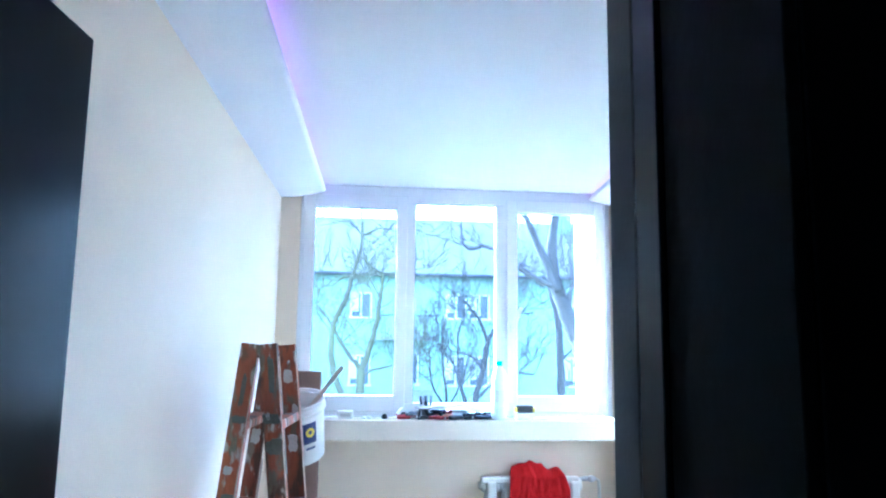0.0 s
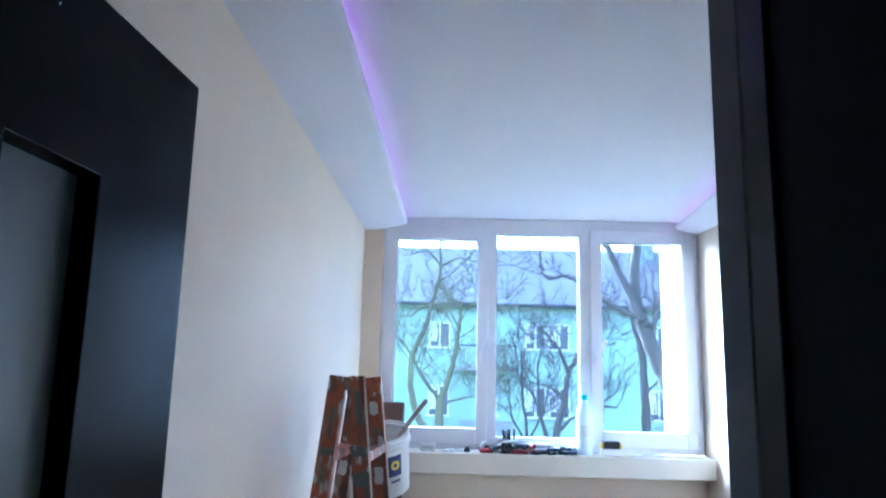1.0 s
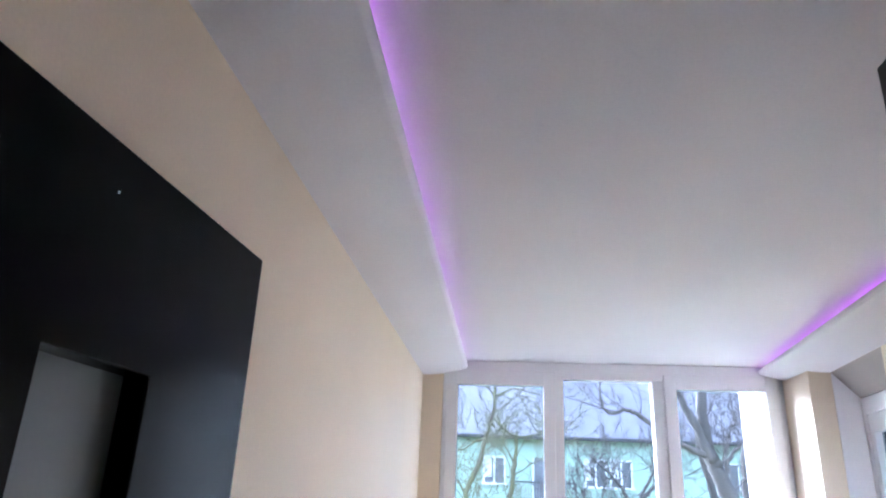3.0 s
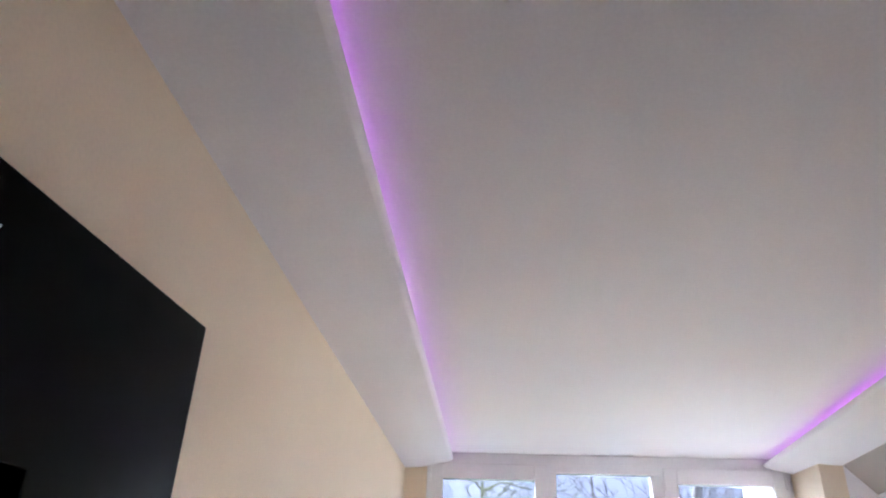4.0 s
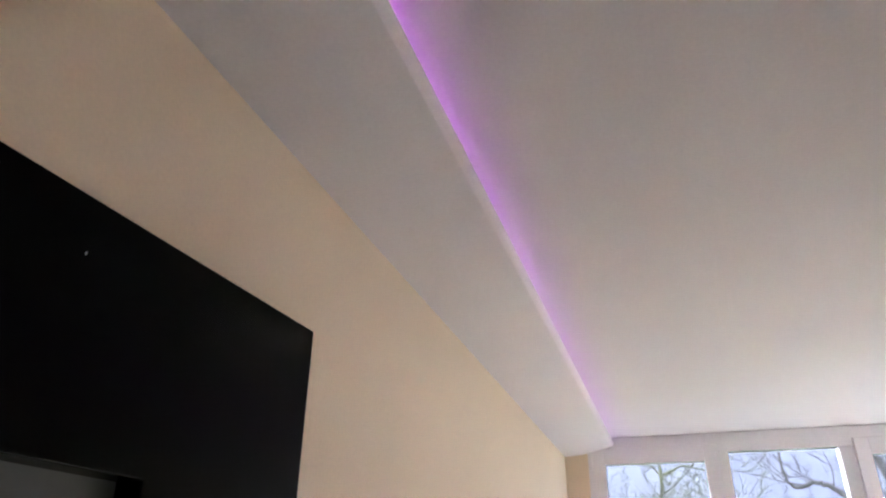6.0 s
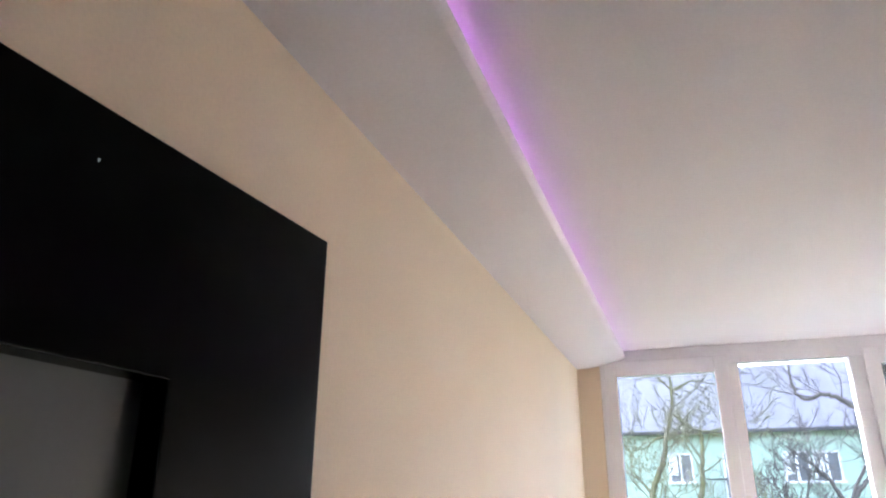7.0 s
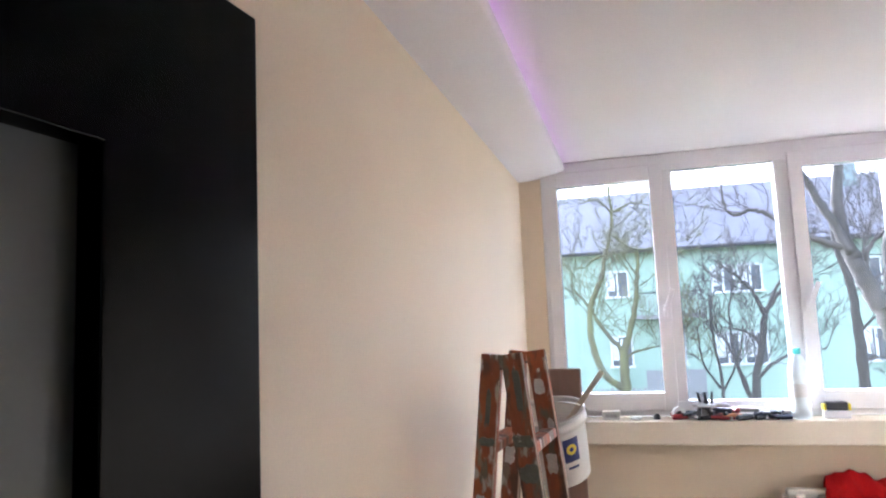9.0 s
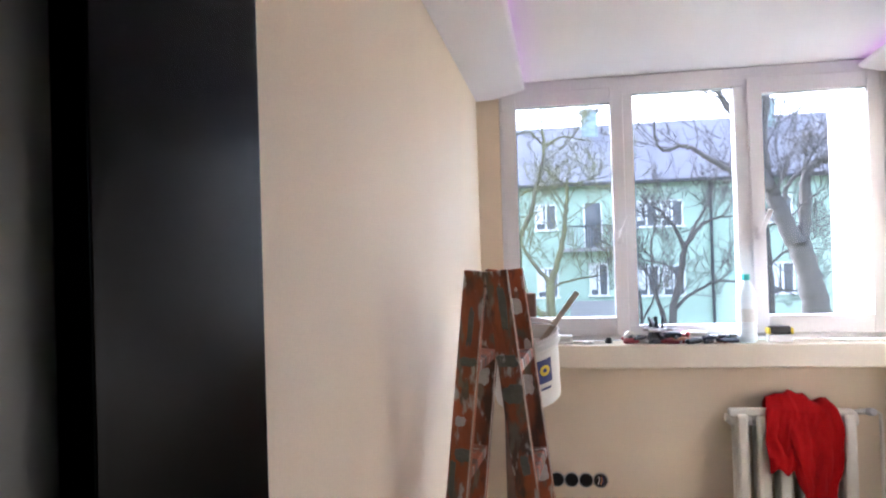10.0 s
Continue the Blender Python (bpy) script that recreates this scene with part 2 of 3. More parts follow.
structure("hall_ceiling", boxes((-0.14, 1.4, -1.7, Y0 - 0.1, 2.5, 2.6)), WHITE, "white ceiling closing the unseen hall", "ceiling")


def cove(name, sign, wall_x, lip_x, y0, y1, label):
    """A dropped ceiling edge with a rounded front, a lip and a trough behind it for the light strip."""
    s = sign
    w = abs(lip_x - wall_x)
    prof = [((w - 0.014) * k / 14, ZS + 0.038 * (k / 14) ** 2.1) for k in range(15)]
    prof += [(w - 0.010, ZS + 0.041), (w - 0.005, ZS + 0.046), (w - 0.001, ZS + 0.052), (w, ZS + 0.056), (w - 0.004, ZS + 0.058), (w - 0.012, ZS + 0.057), (w - 0.016, ZS + 0.053), (w - 0.030, ZS + 0.047),
             (w - 0.050, ZS + 0.039), (w - 0.075, ZS + 0.031), (w - 0.12, ZS + 0.030), (w - 0.12, ZC - 0.003), (0, ZC - 0.003)]
    ob = structure(name, prism([(wall_x + s * x, z) for x, z in prof], y0, y1), WHITE, label, "cornice")
    led = thing("led_strip", "violet glowing strip light hidden behind the ceiling edge", "strip light", (wall_x + s * (w - 0.085), (y0 + y1) / 2, ZS + 0.0345))
    part("tape", boxes((-0.011, 0.011, -(y1 - y0) / 2 + 0.06, (y1 - y0) / 2 - 0.06, -0.002, 0.001)), PVC, led)
    part("diffuser", boxes((-0.010, 0.010, -(y1 - y0) / 2 + 0.06, (y1 - y0) / 2 - 0.06, 0.0015, 0.0045)), LED, led, "violet lit diffuser")
    return ob, led


cove("ceiling_edge_west", 1, 0.0, 0.252, Y0, YW, "white dropped ceiling edge along the beige wall")
for ob in cove("ceiling_edge_east", -1, XR, 1.798, Y0, 3.97, "white dropped ceiling edge above the second window"):
    skewed(ob)

structure("window_board", boxes((0.002, 1.953, 3.84, YW + 0.01, 0.982, 1.092)), SILLW, "thick cream painted window sill", "window sill", 0.006)

# ---- main window ----
window = tagged(thing("window_1", "white plastic three-part window with two opening sashes", "window", (1.035, YW, 1.09)), kind="structure")
WX, WZ = 1.035, 1.09


def wpart(name, rows, material=PVC, parent=window, bevel=0.004, label=""):
    bm = bmesh.new()
    for x0, x1, y0, y1, z0, z1 in rows:
        box(bm, x0 - WX, x1 - WX, y0 - YW, y1 - YW, z0 - WZ, z1 - WZ)
    return part(name, bm, material, parent, label, bevel)


F0, F1 = YW + 0.004, YW + 0.075
for n, r in (("frame_jamb", (0.116, 0.165, F0, F1, 1.094, 2.418)), ("frame_jamb", (1.898, 1.954, F0, F1, 1.094, 2.418)),
             ("frame_head", (0.165, 1.898, F0, F1, 2.327, 2.418)), ("frame_sill", (0.165, 1.898, F0, F1, 1.094, 1.167)),
             ("mullion", (0.722, 0.782, F0, F1, 1.167, 2.327)), ("mullion", (1.262, 1.34, F0, F1, 1.167, 2.327))):
    wpart(n, [r])


def sash(x0, x1, gx0, gx1, handle_x):
    s0, s1, z0, z1, g0, g1 = YW - 0.012, YW + 0.055, 1.122, 2.362, 1.211, 2.286
    body = wpart("sash", [(x0, gx0, s0, s1, z0, z1)], label="white opening sash")
    for n, r in (("stile", (gx1, x1, s0, s1, z0, z1)), ("rail", (gx0, gx1, s0, s1, g1, z1)), ("rail", (gx0, gx1, s0, s1, z0, g0))):
        wpart(n, [r], parent=body)
    wpart("glazing_seal", [(gx0 - 0.001, gx0 + 0.003, s0 + 0.012, s0 + 0.016, g0, g1), (gx1 - 0.003, gx1 + 0.001, s0 + 0.012, s0 + 0.016, g0, g1),
                           (gx0, gx1, s0 + 0.012, s0 + 0.016, g1 - 0.003, g1 + 0.001)], GASKET, body, 0)
    pane = wpart("pane", [(gx0 - 0.004, gx1 + 0.004, YW + 0.026, YW + 0.030, g0 - 0.004, g1 + 0.004)], GLASS, body, 0, "window pane, tinted to dim the view outside")
    pane.visible_shadow = False
    hm = Matrix.Translation((handle_x - WX, s0 - YW, 1.61 - WZ))
    bm = box(bmesh.new(), -0.015, 0.015, -0.012, 0.0, -0.035, 0.035, hm)
    bmesh.ops.bevel(bm, geom=list(bm.edges), offset=0.005, segments=2, affect="EDGES")
    box(bm, -0.008, 0.008, -0.05, -0.012, -0.008, 0.008, hm)
    box(bm, -0.010, 0.010, -0.052, -0.036, -0.012, 0.115, hm @ pose(0, 0, 0, 0, 22, 0))
    part("handle", bm, PVC, body, "white turned window handle", 0.002)
    hx = x0 if handle_x > (x0 + x1) / 2 else x1
    for hz in (1.17, 2.30):
        wpart("hinge", [(hx - 0.012, hx + 0.004, s0 - 0.010, s0 + 0.004, hz - 0.03, hz + 0.05)], PVC, body, 0.004)
    return body


sash(0.137, 0.735, 0.201, 0.672, 0.703)
sash(1.324, 1.925, 1.388, 1.856, 1.356)
fixed = wpart("pane", [(0.778, 1.266, YW + 0.026, YW + 0.030, 1.163, 2.331)], GLASS, window, 0, "fixed window pane, tinted to dim the view outside")
fixed.visible_shadow = False
wpart("glazing_seal", [(0.781, 0.785, YW + 0.02, YW + 0.024, 1.167, 2.327), (1.259, 1.263, YW + 0.02, YW + 0.024, 1.167, 2.327), (0.782, 1.262, YW + 0.02, YW + 0.024, 2.324, 2.328)], GASKET, window, 0)

# ---- second window, in the right wall ----
window2 = tagged(thing("window_2", "white plastic window in a deep splayed reveal", "window", (2.2, 3.17, 1.0)), kind="structure")


def w2part(name, rows, material=PVC, bevel=0.004, label=""):
    bm = bmesh.new()
    for x0, x1, y0, y1, z0, z1 in rows:
        box(bm, x0 - 2.2, x1 - 2.2, y0 - 3.17, y1 - 3.17, z0 - 1.0, z1 - 1.0)
    return part(name, bm, material, window2, label, bevel)


for n, r in (("frame_jamb", (2.18, 2.25, 3.08, 3.16, 1.0, 2.21)), ("frame_jamb", (2.18, 2.25, 3.645, 3.68, 1.0, 2.21)),
             ("frame_head", (2.18, 2.25, 3.16, 3.645, 2.13, 2.21)), ("frame_sill", (2.18, 2.25, 3.16, 3.645, 1.0, 1.08))):
    w2part(n, [r])
for n, r in (("sash_stile", (2.185, 2.24, 3.161, 3.235, 1.081, 2.129)), ("sash_stile", (2.185, 2.24, 3.60, 3.644, 1.081, 2.129)),
             ("sash_rail", (2.185, 2.24, 3.235, 3.60, 2.045, 2.129)), ("sash_rail", (2.185, 2.24, 3.235, 3.60, 1.081, 1.165))):
    w2part(n, [r])
w2part("pane", [(2.218, 2.222, 3.23, 3.605, 1.16, 2.05)], DIMGLASS, 0, "bluish window pane, tinted to dim the sky")
bm = prism([(XR + 0.002, 2.335), (2.295, 2.335), (2.295, 2.212), (2.178, 2.212)], 3.08, 3.68)
skewed(structure("reveal_head", bm, BEIGESHADE, "beige sloping head of the window reveal, shade in its colour", "window reveal"))
# White plate added over the jamb, pale for the daylight that falls there.
skewed(structure("reveal_jamb", boxes((XR + 0.004, 2.178, 3.672, 3.679, 1.03, 2.335)), WHITE, "white plate on the side of the window reveal, for the daylight on it", "window reveal"))
skewed(window2)
skewed(structure("window_board_east", boxes((2.03, 2.18, 3.09, 3.67, 1.0, 1.03)), SILLW, "cream window board", "window sill", 0.005))

# ---- black door leaf standing open along the wall ----
DOOR = (-0.001, 0.37, 0.0)
door = thing("interior_door", "black lacquered door with narrow satin glass, open along the wall", "door", DOOR)
door.rotation_euler = (0, 0, radians(-3.95))


def holed_panel(x0, x1, ys, zs):
    """A board with one rectangular opening, in one piece."""
    bm = bmesh.new()
    g = {(k, i, j): bm.verts.new((x, y, z)) for k, x in enumerate((x0, x1)) for i, y in enumerate(ys) for j, z in enumerate(zs)}
    for i in range(3):
        for j in range(3):
            if (i, j) != (1, 1):
                for k in (0, 1):
                    bm.faces.new((g[k, i, j], g[k, i + 1, j], g[k, i + 1, j + 1], g[k, i, j + 1]))
    for lo, hi in ((0, 3), (1, 2)):
        loop = [(i, lo) for i in range(lo, hi)] + [(hi, j) for j in range(lo, hi)] + [(i, hi) for i in range(hi, lo, -1)] + [(lo, j) for j in range(hi, lo, -1)]
        for a, b in zip(loop, loop[1:] + loop[:1]):
            bm.faces.new((g[(0, *a)], g[(0, *b)], g[(1, *b)], g[(1, *a)]))
    bmesh.ops.recalc_face_normals(bm, faces=bm.faces)
    return bm


part("leaf", holed_panel(-0.04, 0, (0.0, 0.366, 0.556, 0.829), (0.008, 0.25, 1.783, 2.03)), BLACK, door, bevel=0.002)
part("glass_panel", boxes((-0.039, -0.034, 0.366, 0.556, 0.25, 1.783)), SATIN, door, "grey satin glass panel")
bm = bmesh.new()
lathe(bm, [(0.0, 0.0025), (0.003, 0.002), (0.004, 0.0)], 12, pose(0.0, 0.428, 1.972, 0, 90, 0) @ Matrix.Diagonal((0.55, 0.22, 1, 1)))
part("paint_speck", bm, PAPER, door, "white speck")
for hz in (0.25, 1.75):
    part("hinge", tube([(0.004, -0.008, hz), (0.004, -0.008, hz + 0.09)], 0.007, 10), STEEL, door)

# ---- black upright beside the entrance, its cabinet build assumed ----
dark_upright = thing("wardrobe", "tall matt black upright with a taupe edge strip", "wardrobe", (0.776, 0.42, 0))
part("carcass", boxes((0.014, 0.50, -0.075, 0.199, 0.0, 2.0)), BLACKM, dark_upright, bevel=0.002)
part("edge_strip", boxes((-0.002, 0.013, 0.140, 0.20, 0.0, 2.0)), TAUPE, dark_upright, "taupe edge strip", 0.001)
part("frame", boxes((-0.001, 0.013, 0.092, 0.139, 0.0, 2.0)), BLACK, dark_upright, "black frame", 0.001)
part("door", boxes((0.004, 0.013, -0.074, 0.090, 0.01, 1.995)), BLACKM, dark_upright, bevel=0.001)


# ---- wooden double ladder ----
def blot(seed, w, h, m, thick=0.0012):
    """An uneven flat patch, such as a dried splash of paint, facing -y before m."""
    rg = random.Random(seed)
    bm = bmesh.new()
    ring = []
    for k in range(18):
        a = math.tau * k / 18
        c, q = math.cos(a), math.sin(a)
        e = rg.uniform(0.82, 1.12) / max(abs(c), abs(q)) ** 0.8
        ring.append((w / 2 * c * e, h / 2 * q * e))
    lo = [bm.verts.new(m @ Vector((x, 0, z))) for x, z in ring]
    hi = [bm.verts.new(m @ Vector((x * 0.94, -thick, z * 0.94))) for x, z in ring]
    bm.faces.new(hi)
    for k in range(18):
        n = (k + 1) % 18
        bm.faces.new((lo[k], lo[n], hi[n], hi[k]))
    bmesh.ops.recalc_face_normals(bm, faces=bm.faces)
    return bm


def ladder(at):
    lad = thing("stepladder", "old red-brown wooden stepladder splashed with grey and white paint", "ladder", at)
    top, tilt, half = 1.497, 6.4, 0.14
    leg = {}
    for side in (-1, 1):
        leg[side] = Matrix.Translation((side * 0.001, 0, top)) @ pose(0, 0, 0, 0, -side * tilt, 0)
        for y in (-half, half):
            x0, x1 = sorted((side * -0.002, side * 0.051))
            rail = part("rail", box(bmesh.new(), x0, x1, y - 0.013, y + 0.013, -1.50, 0.004 if y < 0 else 0.0, leg[side]), LADDER, lad, bevel=0.003)
            # Pale strip on the right edge only: worn wood plus a painted window highlight.
            edge = 0.0 if side < 0 else 0.0505
            part("lit_rail_edge", tube([leg[side] @ Vector((edge, y - 0.0125, z)) for z in (-1.49, -1.1, -0.7, -0.35, -0.06)], [0.0016, 0.0022, 0.0017, 0.0021, 0.0012], 6), LITEDGE, rail, "pale worn edge, window highlight in its colour")
        for k in range(5):
            z = -0.235 - 0.27 * k
            bm = box(bmesh.new(), min(side * 0.004, side * 0.048), max(side * 0.004, side * 0.048), -half - 0.004, half + 0.004, z - 0.014, z + 0.014, leg[side])
            part("rung", bm, LADDER, lad, bevel=0.004)
    front, back = -half - 0.0131, half - 0.0131
    # Paint splashes; the white ones near -0.3 stand in for lit rungs.
    rows = [(1, back, 0.020, -0.103, 0.028, 0.046, WHITEBLOT), (1, back, 0.022, -0.320, 0.030, 0.058, WHITEBLOT), (1, back, 0.036, -0.215, 0.018, 0.040, WHITEBLOT), (1, back, 0.028, -0.56, 0.030, 0.05, WHITEBLOT),
            (1, front, 0.022, -0.212, 0.050, 0.032, GREYP), (1, front, 0.026, -0.292, 0.048, 0.046, GREYP), (1, front, 0.030, -0.085, 0.018, 0.11, GREYP), (1, front, 0.012, -0.205, 0.014, 0.022, WHITEBLOT),
            (-1, front, -0.030, -0.36, 0.026, 0.026, WHITEBLOT), (-1, front, -0.022, -0.215, 0.044, 0.022, GREYP), (-1, front, -0.024, -0.13, 0.014, 0.09, GREYP), (-1, front, -0.020, -0.44, 0.036, 0.034, GREYP),
            (-1, front, -0.040, -0.50, 0.014, 0.10, GREYP), (-1, front, -0.012, -0.565, 0.024, 0.040, WHITEBLOT), (-1, back, -0.030, -0.30, 0.030, 0.05, WHITEBLOT), (1, front, 0.030, -0.46, 0.020, 0.05, GREYP)]
    for k, (side, y, x, z, w, h, mat) in enumerate(rows):
        part("rail_blot", blot(k, w, h, leg[side] @ Matrix.Translation((x, y, z))), mat, lad, "white dried paint, some blots for lit rung ends" if mat is WHITEBLOT else "grey dried paint")
    for y in (-half, half):
        bm = lathe(bmesh.new(), [(0, -0.006), (0.004, -0.006), (0.004, 0.006), (0, 0.006)], 14, pose(0, y - 0.010, top - 0.03, 90, 0, 0))
        part("hinge_bolt", bm, PLANKW, lad)
    return lad


ladder((0.2315, 2.24, 0.0)).rotation_euler = (0, 0, radians(-4.6))

# brown board by the sill
plank = thing("wooden_board", "dark brown wooden board standing upright against the sill", "board", (0.199, 3.80, 0.0))
part("board", boxes((-0.084, 0.084, -0.012, 0.012, 0.0, 1.353)), PLANKW, plank, bevel=0.010)
part("batten", boxes((-0.080, 0.080, 0.012, 0.034, 0.30, 0.36)), PLANKW, plank, bevel=0.003)


# ---- paint bucket hung on the ladder ----
def bucket(at):
    b = thing("paint_bucket", "white plastic paint bucket with blue printed label", "bucket", at)
    rows = [(0.0, 0.0), (0.094, 0.0), (0.100, 0.006), (0.112, 0.170), (0.113, 0.175), (0.119, 0.178), (0.119, 0.190), (0.114, 0.192), (0.115, 0.208), (0.119, 0.210),
            (0.119, 0.216), (0.113, 0.217), (0.110, 0.212), (0.097, 0.012), (0.0, 0.010)]
    part("pail", lathe(bmesh.new(), rows, 48), BUCKETW, b, smooth=True)
    part("paint", lathe(bmesh.new(), [(0.0, 0.15), (0.104, 0.15), (0.104, 0.146), (0, 0.146)], 40), PAINT, b, "white paint")
    pts = [(0.121 * math.cos(a), 0.02 - 0.07 * math.sin(a), 0.195 + 0.065 * math.sin(a)) for a in [math.pi * i / 20 for i in range(21)]]
    part("bail", tube(pts, 0.0022, 8), STEEL, b, "bent wire handle")
    # label: a curved blue field with a yellow ring and short bars below

    def patch(a0, a1, z0, z1, off, n=8):
        bm = bmesh.new()
        cols = []
        for i in range(n + 1):
            a = radians(a0 + (a1 - a0) * i / n)
            cols.append([bm.verts.new(((0.0997 + 0.0725 * z + off) * math.cos(a), (0.0997 + 0.0725 * z + off) * math.sin(a), z)) for z in (z0, z1)])
        for c, d in zip(cols, cols[1:]):
            bm.faces.new((c[0], d[0], d[1], c[1]))
        return bm
    part("label", patch(-68, -40, 0.080, 0.155, 0.0012), BLUE, b, "dark blue label")
    ring = bmesh.new()
    for k in range(20):
        a, a2 = math.tau * k / 20, math.tau * (k + 1) / 20
        quad = []
        for ang, r in ((a, 0.007), (a2, 0.007), (a2, 0.017), (a, 0.017)):
            th, z = radians(-54) + r * math.cos(ang) / 0.107, 0.120 + r * math.sin(ang)
            rad = 0.0997 + 0.0725 * z + 0.0022
            quad.append(ring.verts.new((rad * math.cos(th), rad * math.sin(th), z)))
        ring.faces.new(quad)
    part("label_mark", ring, YELLOW, b, "yellow ring mark")
    part("label_bar", patch(-64, -44, 0.058, 0.066, 0.0012), BLUE, b)
    return b


bucket((0.290, 2.60, 1.100)).rotation_euler = (radians(15), radians(-6), 0)
hook = thing("bucket_hook", "bent steel hook carrying the bucket on the ladder", "hook", (0.275, 2.545, 1.08))
part("hook_wire", tube([(0.0, -0.19, 0.36), (0.0, -0.15, 0.385), (0.0, -0.135, 0.37), (0.0, -0.13, 0.1), (0.0, -0.10, -0.006), (0.0, 0.09, 0.010)], 0.004, 8), STEEL, hook)
stick = thing("stirring_stick", "paint-stained wooden stirring stick in the bucket", "stick", (0.262, 2.53, 1.18))
bm = box(bmesh.new(), -0.008, 0.008, -0.003, 0.003, 0.0, 0.305, pose(0, 0, 0, 0, 37, 0))
part("blade", bm, STICKW, stick, bevel=0.002)


# ---- radiator with a red cloth ----
rad = thing("radiator", "cream enamelled column radiator below the window", "radiator", (1.449, 3.92, 0.0))
for k in range(6):
    x = -0.2325 + 0.093 * k
    bm = boxes((x - 0.027, x + 0.027, -0.078, -0.020, 0.16, 0.765), (x - 0.024, x + 0.024, 0.004, 0.060, 0.16, 0.765))
    section = part("column", bm, RADW, rad, bevel=0.013)
    for z in (0.20, 0.735):
        part("hub", lathe(bmesh.new(), [(0, -0.0465), (0.034, -0.0465), (0.036, -0.040), (0.036, 0.040), (0.034, 0.0465), (0, 0.0465)], 20, pose(x, -0.008, z, 0, 90, 0)), RADW, section, smooth=True)
part("header", boxes((-0.290, 0.256, -0.066, -0.020, 0.752, 0.788)), RADW, rad, bevel=0.010)
part("end_plug", lathe(bmesh.new(), [(0, -0.012), (0.020, -0.012), (0.022, 0.0), (0.022, 0.018), (0, 0.018)], 6, pose(-0.285, -0.008, 0.735, 0, 90, 0)), RADW, rad)
part("valve", tube([(0.27, -0.008, 0.765), (0.31, -0.008, 0.768), (0.365, -0.008, 0.768)], [0.011, 0.014, 0.012], 12), STEEL, rad, "steel valve")
part("valve_head", lathe(bmesh.new(), [(0, -0.03), (0.017, -0.028), (0.019, -0.01), (0.017, 0.02), (0.013, 0.026), (0, 0.027)], 18, pose(0.335, -0.035, 0.772, 80, 0, 0)), PVC, rad, "white valve head")
part("feed_pipe", tube([(0.365, -0.008, 0.768), (0.385, -0.004, 0.755), (0.39, 0.0, 0.70), (0.39, 0.0, 0.0)], 0.009, 10), RADW, rad)
for x in (-0.186, 0.186):
    part("bracket", boxes((x - 0.01, x + 0.01, 0.05, 0.079, 0.62, 0.64)), STEEL, rad)


def cloth():
    """A garment thrown over the radiator: down the back, over the top, hanging in folds in front."""
    nu, nv = 72, 80
    verts, faces = [], []
    for j in range(nv):
        v = j / (nv - 1)
        for i in range(nu):
            u = i / (nu - 1)
            cut = 0.43 + 0.05 * noise.noise((u * 6, 0.3, 4)) if u < 0.36 else 0.43 + 0.15 * min(1, (u - 0.36) * 9) + 0.05 * noise.noise((u * 5, 0.3, 4)) + 0.03 * noise.noise((u * 17, 0.3, 6))
            s = -0.10 + v * (cut + 0.10)              # length along the cloth, 0 at the rear edge of the top
            bunch = noise.noise((u * 4.2, v * 6, 3))
            if s < 0:
                y, z = 0.075, 0.775 + s * 0.8
            elif s < 0.15:
                y, z = 0.075 - s, 0.775 + math.sin(math.pi * s / 0.15) * (0.035 + 0.045 * max(0, 1 - abs(u - 0.38) * 3) + 0.028 * bunch)
            else:
                y, z = -0.078 - 0.012 * min(1, (s - 0.15) * 6), 0.775 - (s - 0.15)
            hang = max(0.0, min(1.0, (s - 0.08) / 0.2))
            fold = 0.010 * math.sin(u * 11 + 3.0 * noise.noise((u * 2, v * 2, 0))) + 0.012 * noise.noise((u * 3.4, v * 2.6, 5)) + 0.011 * noise.noise((u * 12, v * 8, 8))
            width = 0.26 + 0.065 * min(1, max(0, s) / 0.22) - 0.06 * max(0, (s - 0.36) / 0.2)
            x = (u - 0.5) * width + 0.016 * noise.noise((u * 3, v * 5, 9))
            verts.append((x, y - 0.008 - abs(fold) * hang * 1.3, z + 0.012 * noise.noise((u * 7, v * 4, 2))))
    for j in range(nv - 1):
        for i in range(nu - 1):
            faces.append((j * nu + i, j * nu + i + 1, (j + 1) * nu + i + 1, (j + 1) * nu + i))
    me = bpy.data.meshes.new("red_garment")
    me.from_pydata(verts, [], faces)
    me.materials.append(RED)
    for f in me.polygons:
        f.use_smooth = True
    ob = new("red_garment", me)
    ob.location = (1.470, 3.915, 0.022)
    sol = ob.modifiers.new("thickness", "SOLIDIFY")
    sol.thickness, sol.offset = 0.003, 1
    return tagged(ob, "crumpled red cotton garment thrown over the radiator", "clothing")


cloth()

# ---- wall boxes for sockets ----
for k, x in enumerate((0.355, 0.427, 0.498, 0.569)):
    s = thing("socket_box", "open black socket box in the wall" if k < 3 else "open socket box with bare wires", "socket box", (x, YW, 0.395), "row of socket boxes")
    face = pose(0, 0, 0, 90, 0, 0)
    part("cup", lathe(bmesh.new(), [(0.0, 0.0015), (0.029, 0.0015), (0.029, 0.005), (0.0325, 0.005), (0.0325, 0.0)], 28, face), SOCK, s)
    part("plaster_rim", lathe(bmesh.new(), [(0.0325, 0.0), (0.0325, 0.004), (0.037, 0.002), (0.039, 0.0)], 28, face), PLASTER, s, "rough plaster rim")
    if k == 3:
        for dx, mt in ((-0.009, PAPER), (0.004, COPPER), (0.012, BLUE)):
            part("wire", tube([(dx, -0.002, 0.016), (dx + 0.004, -0.018, 0.004), (dx - 0.004, -0.014, -0.014), (dx, -0.003, -0.02)], 0.0022, 6), mt, s)

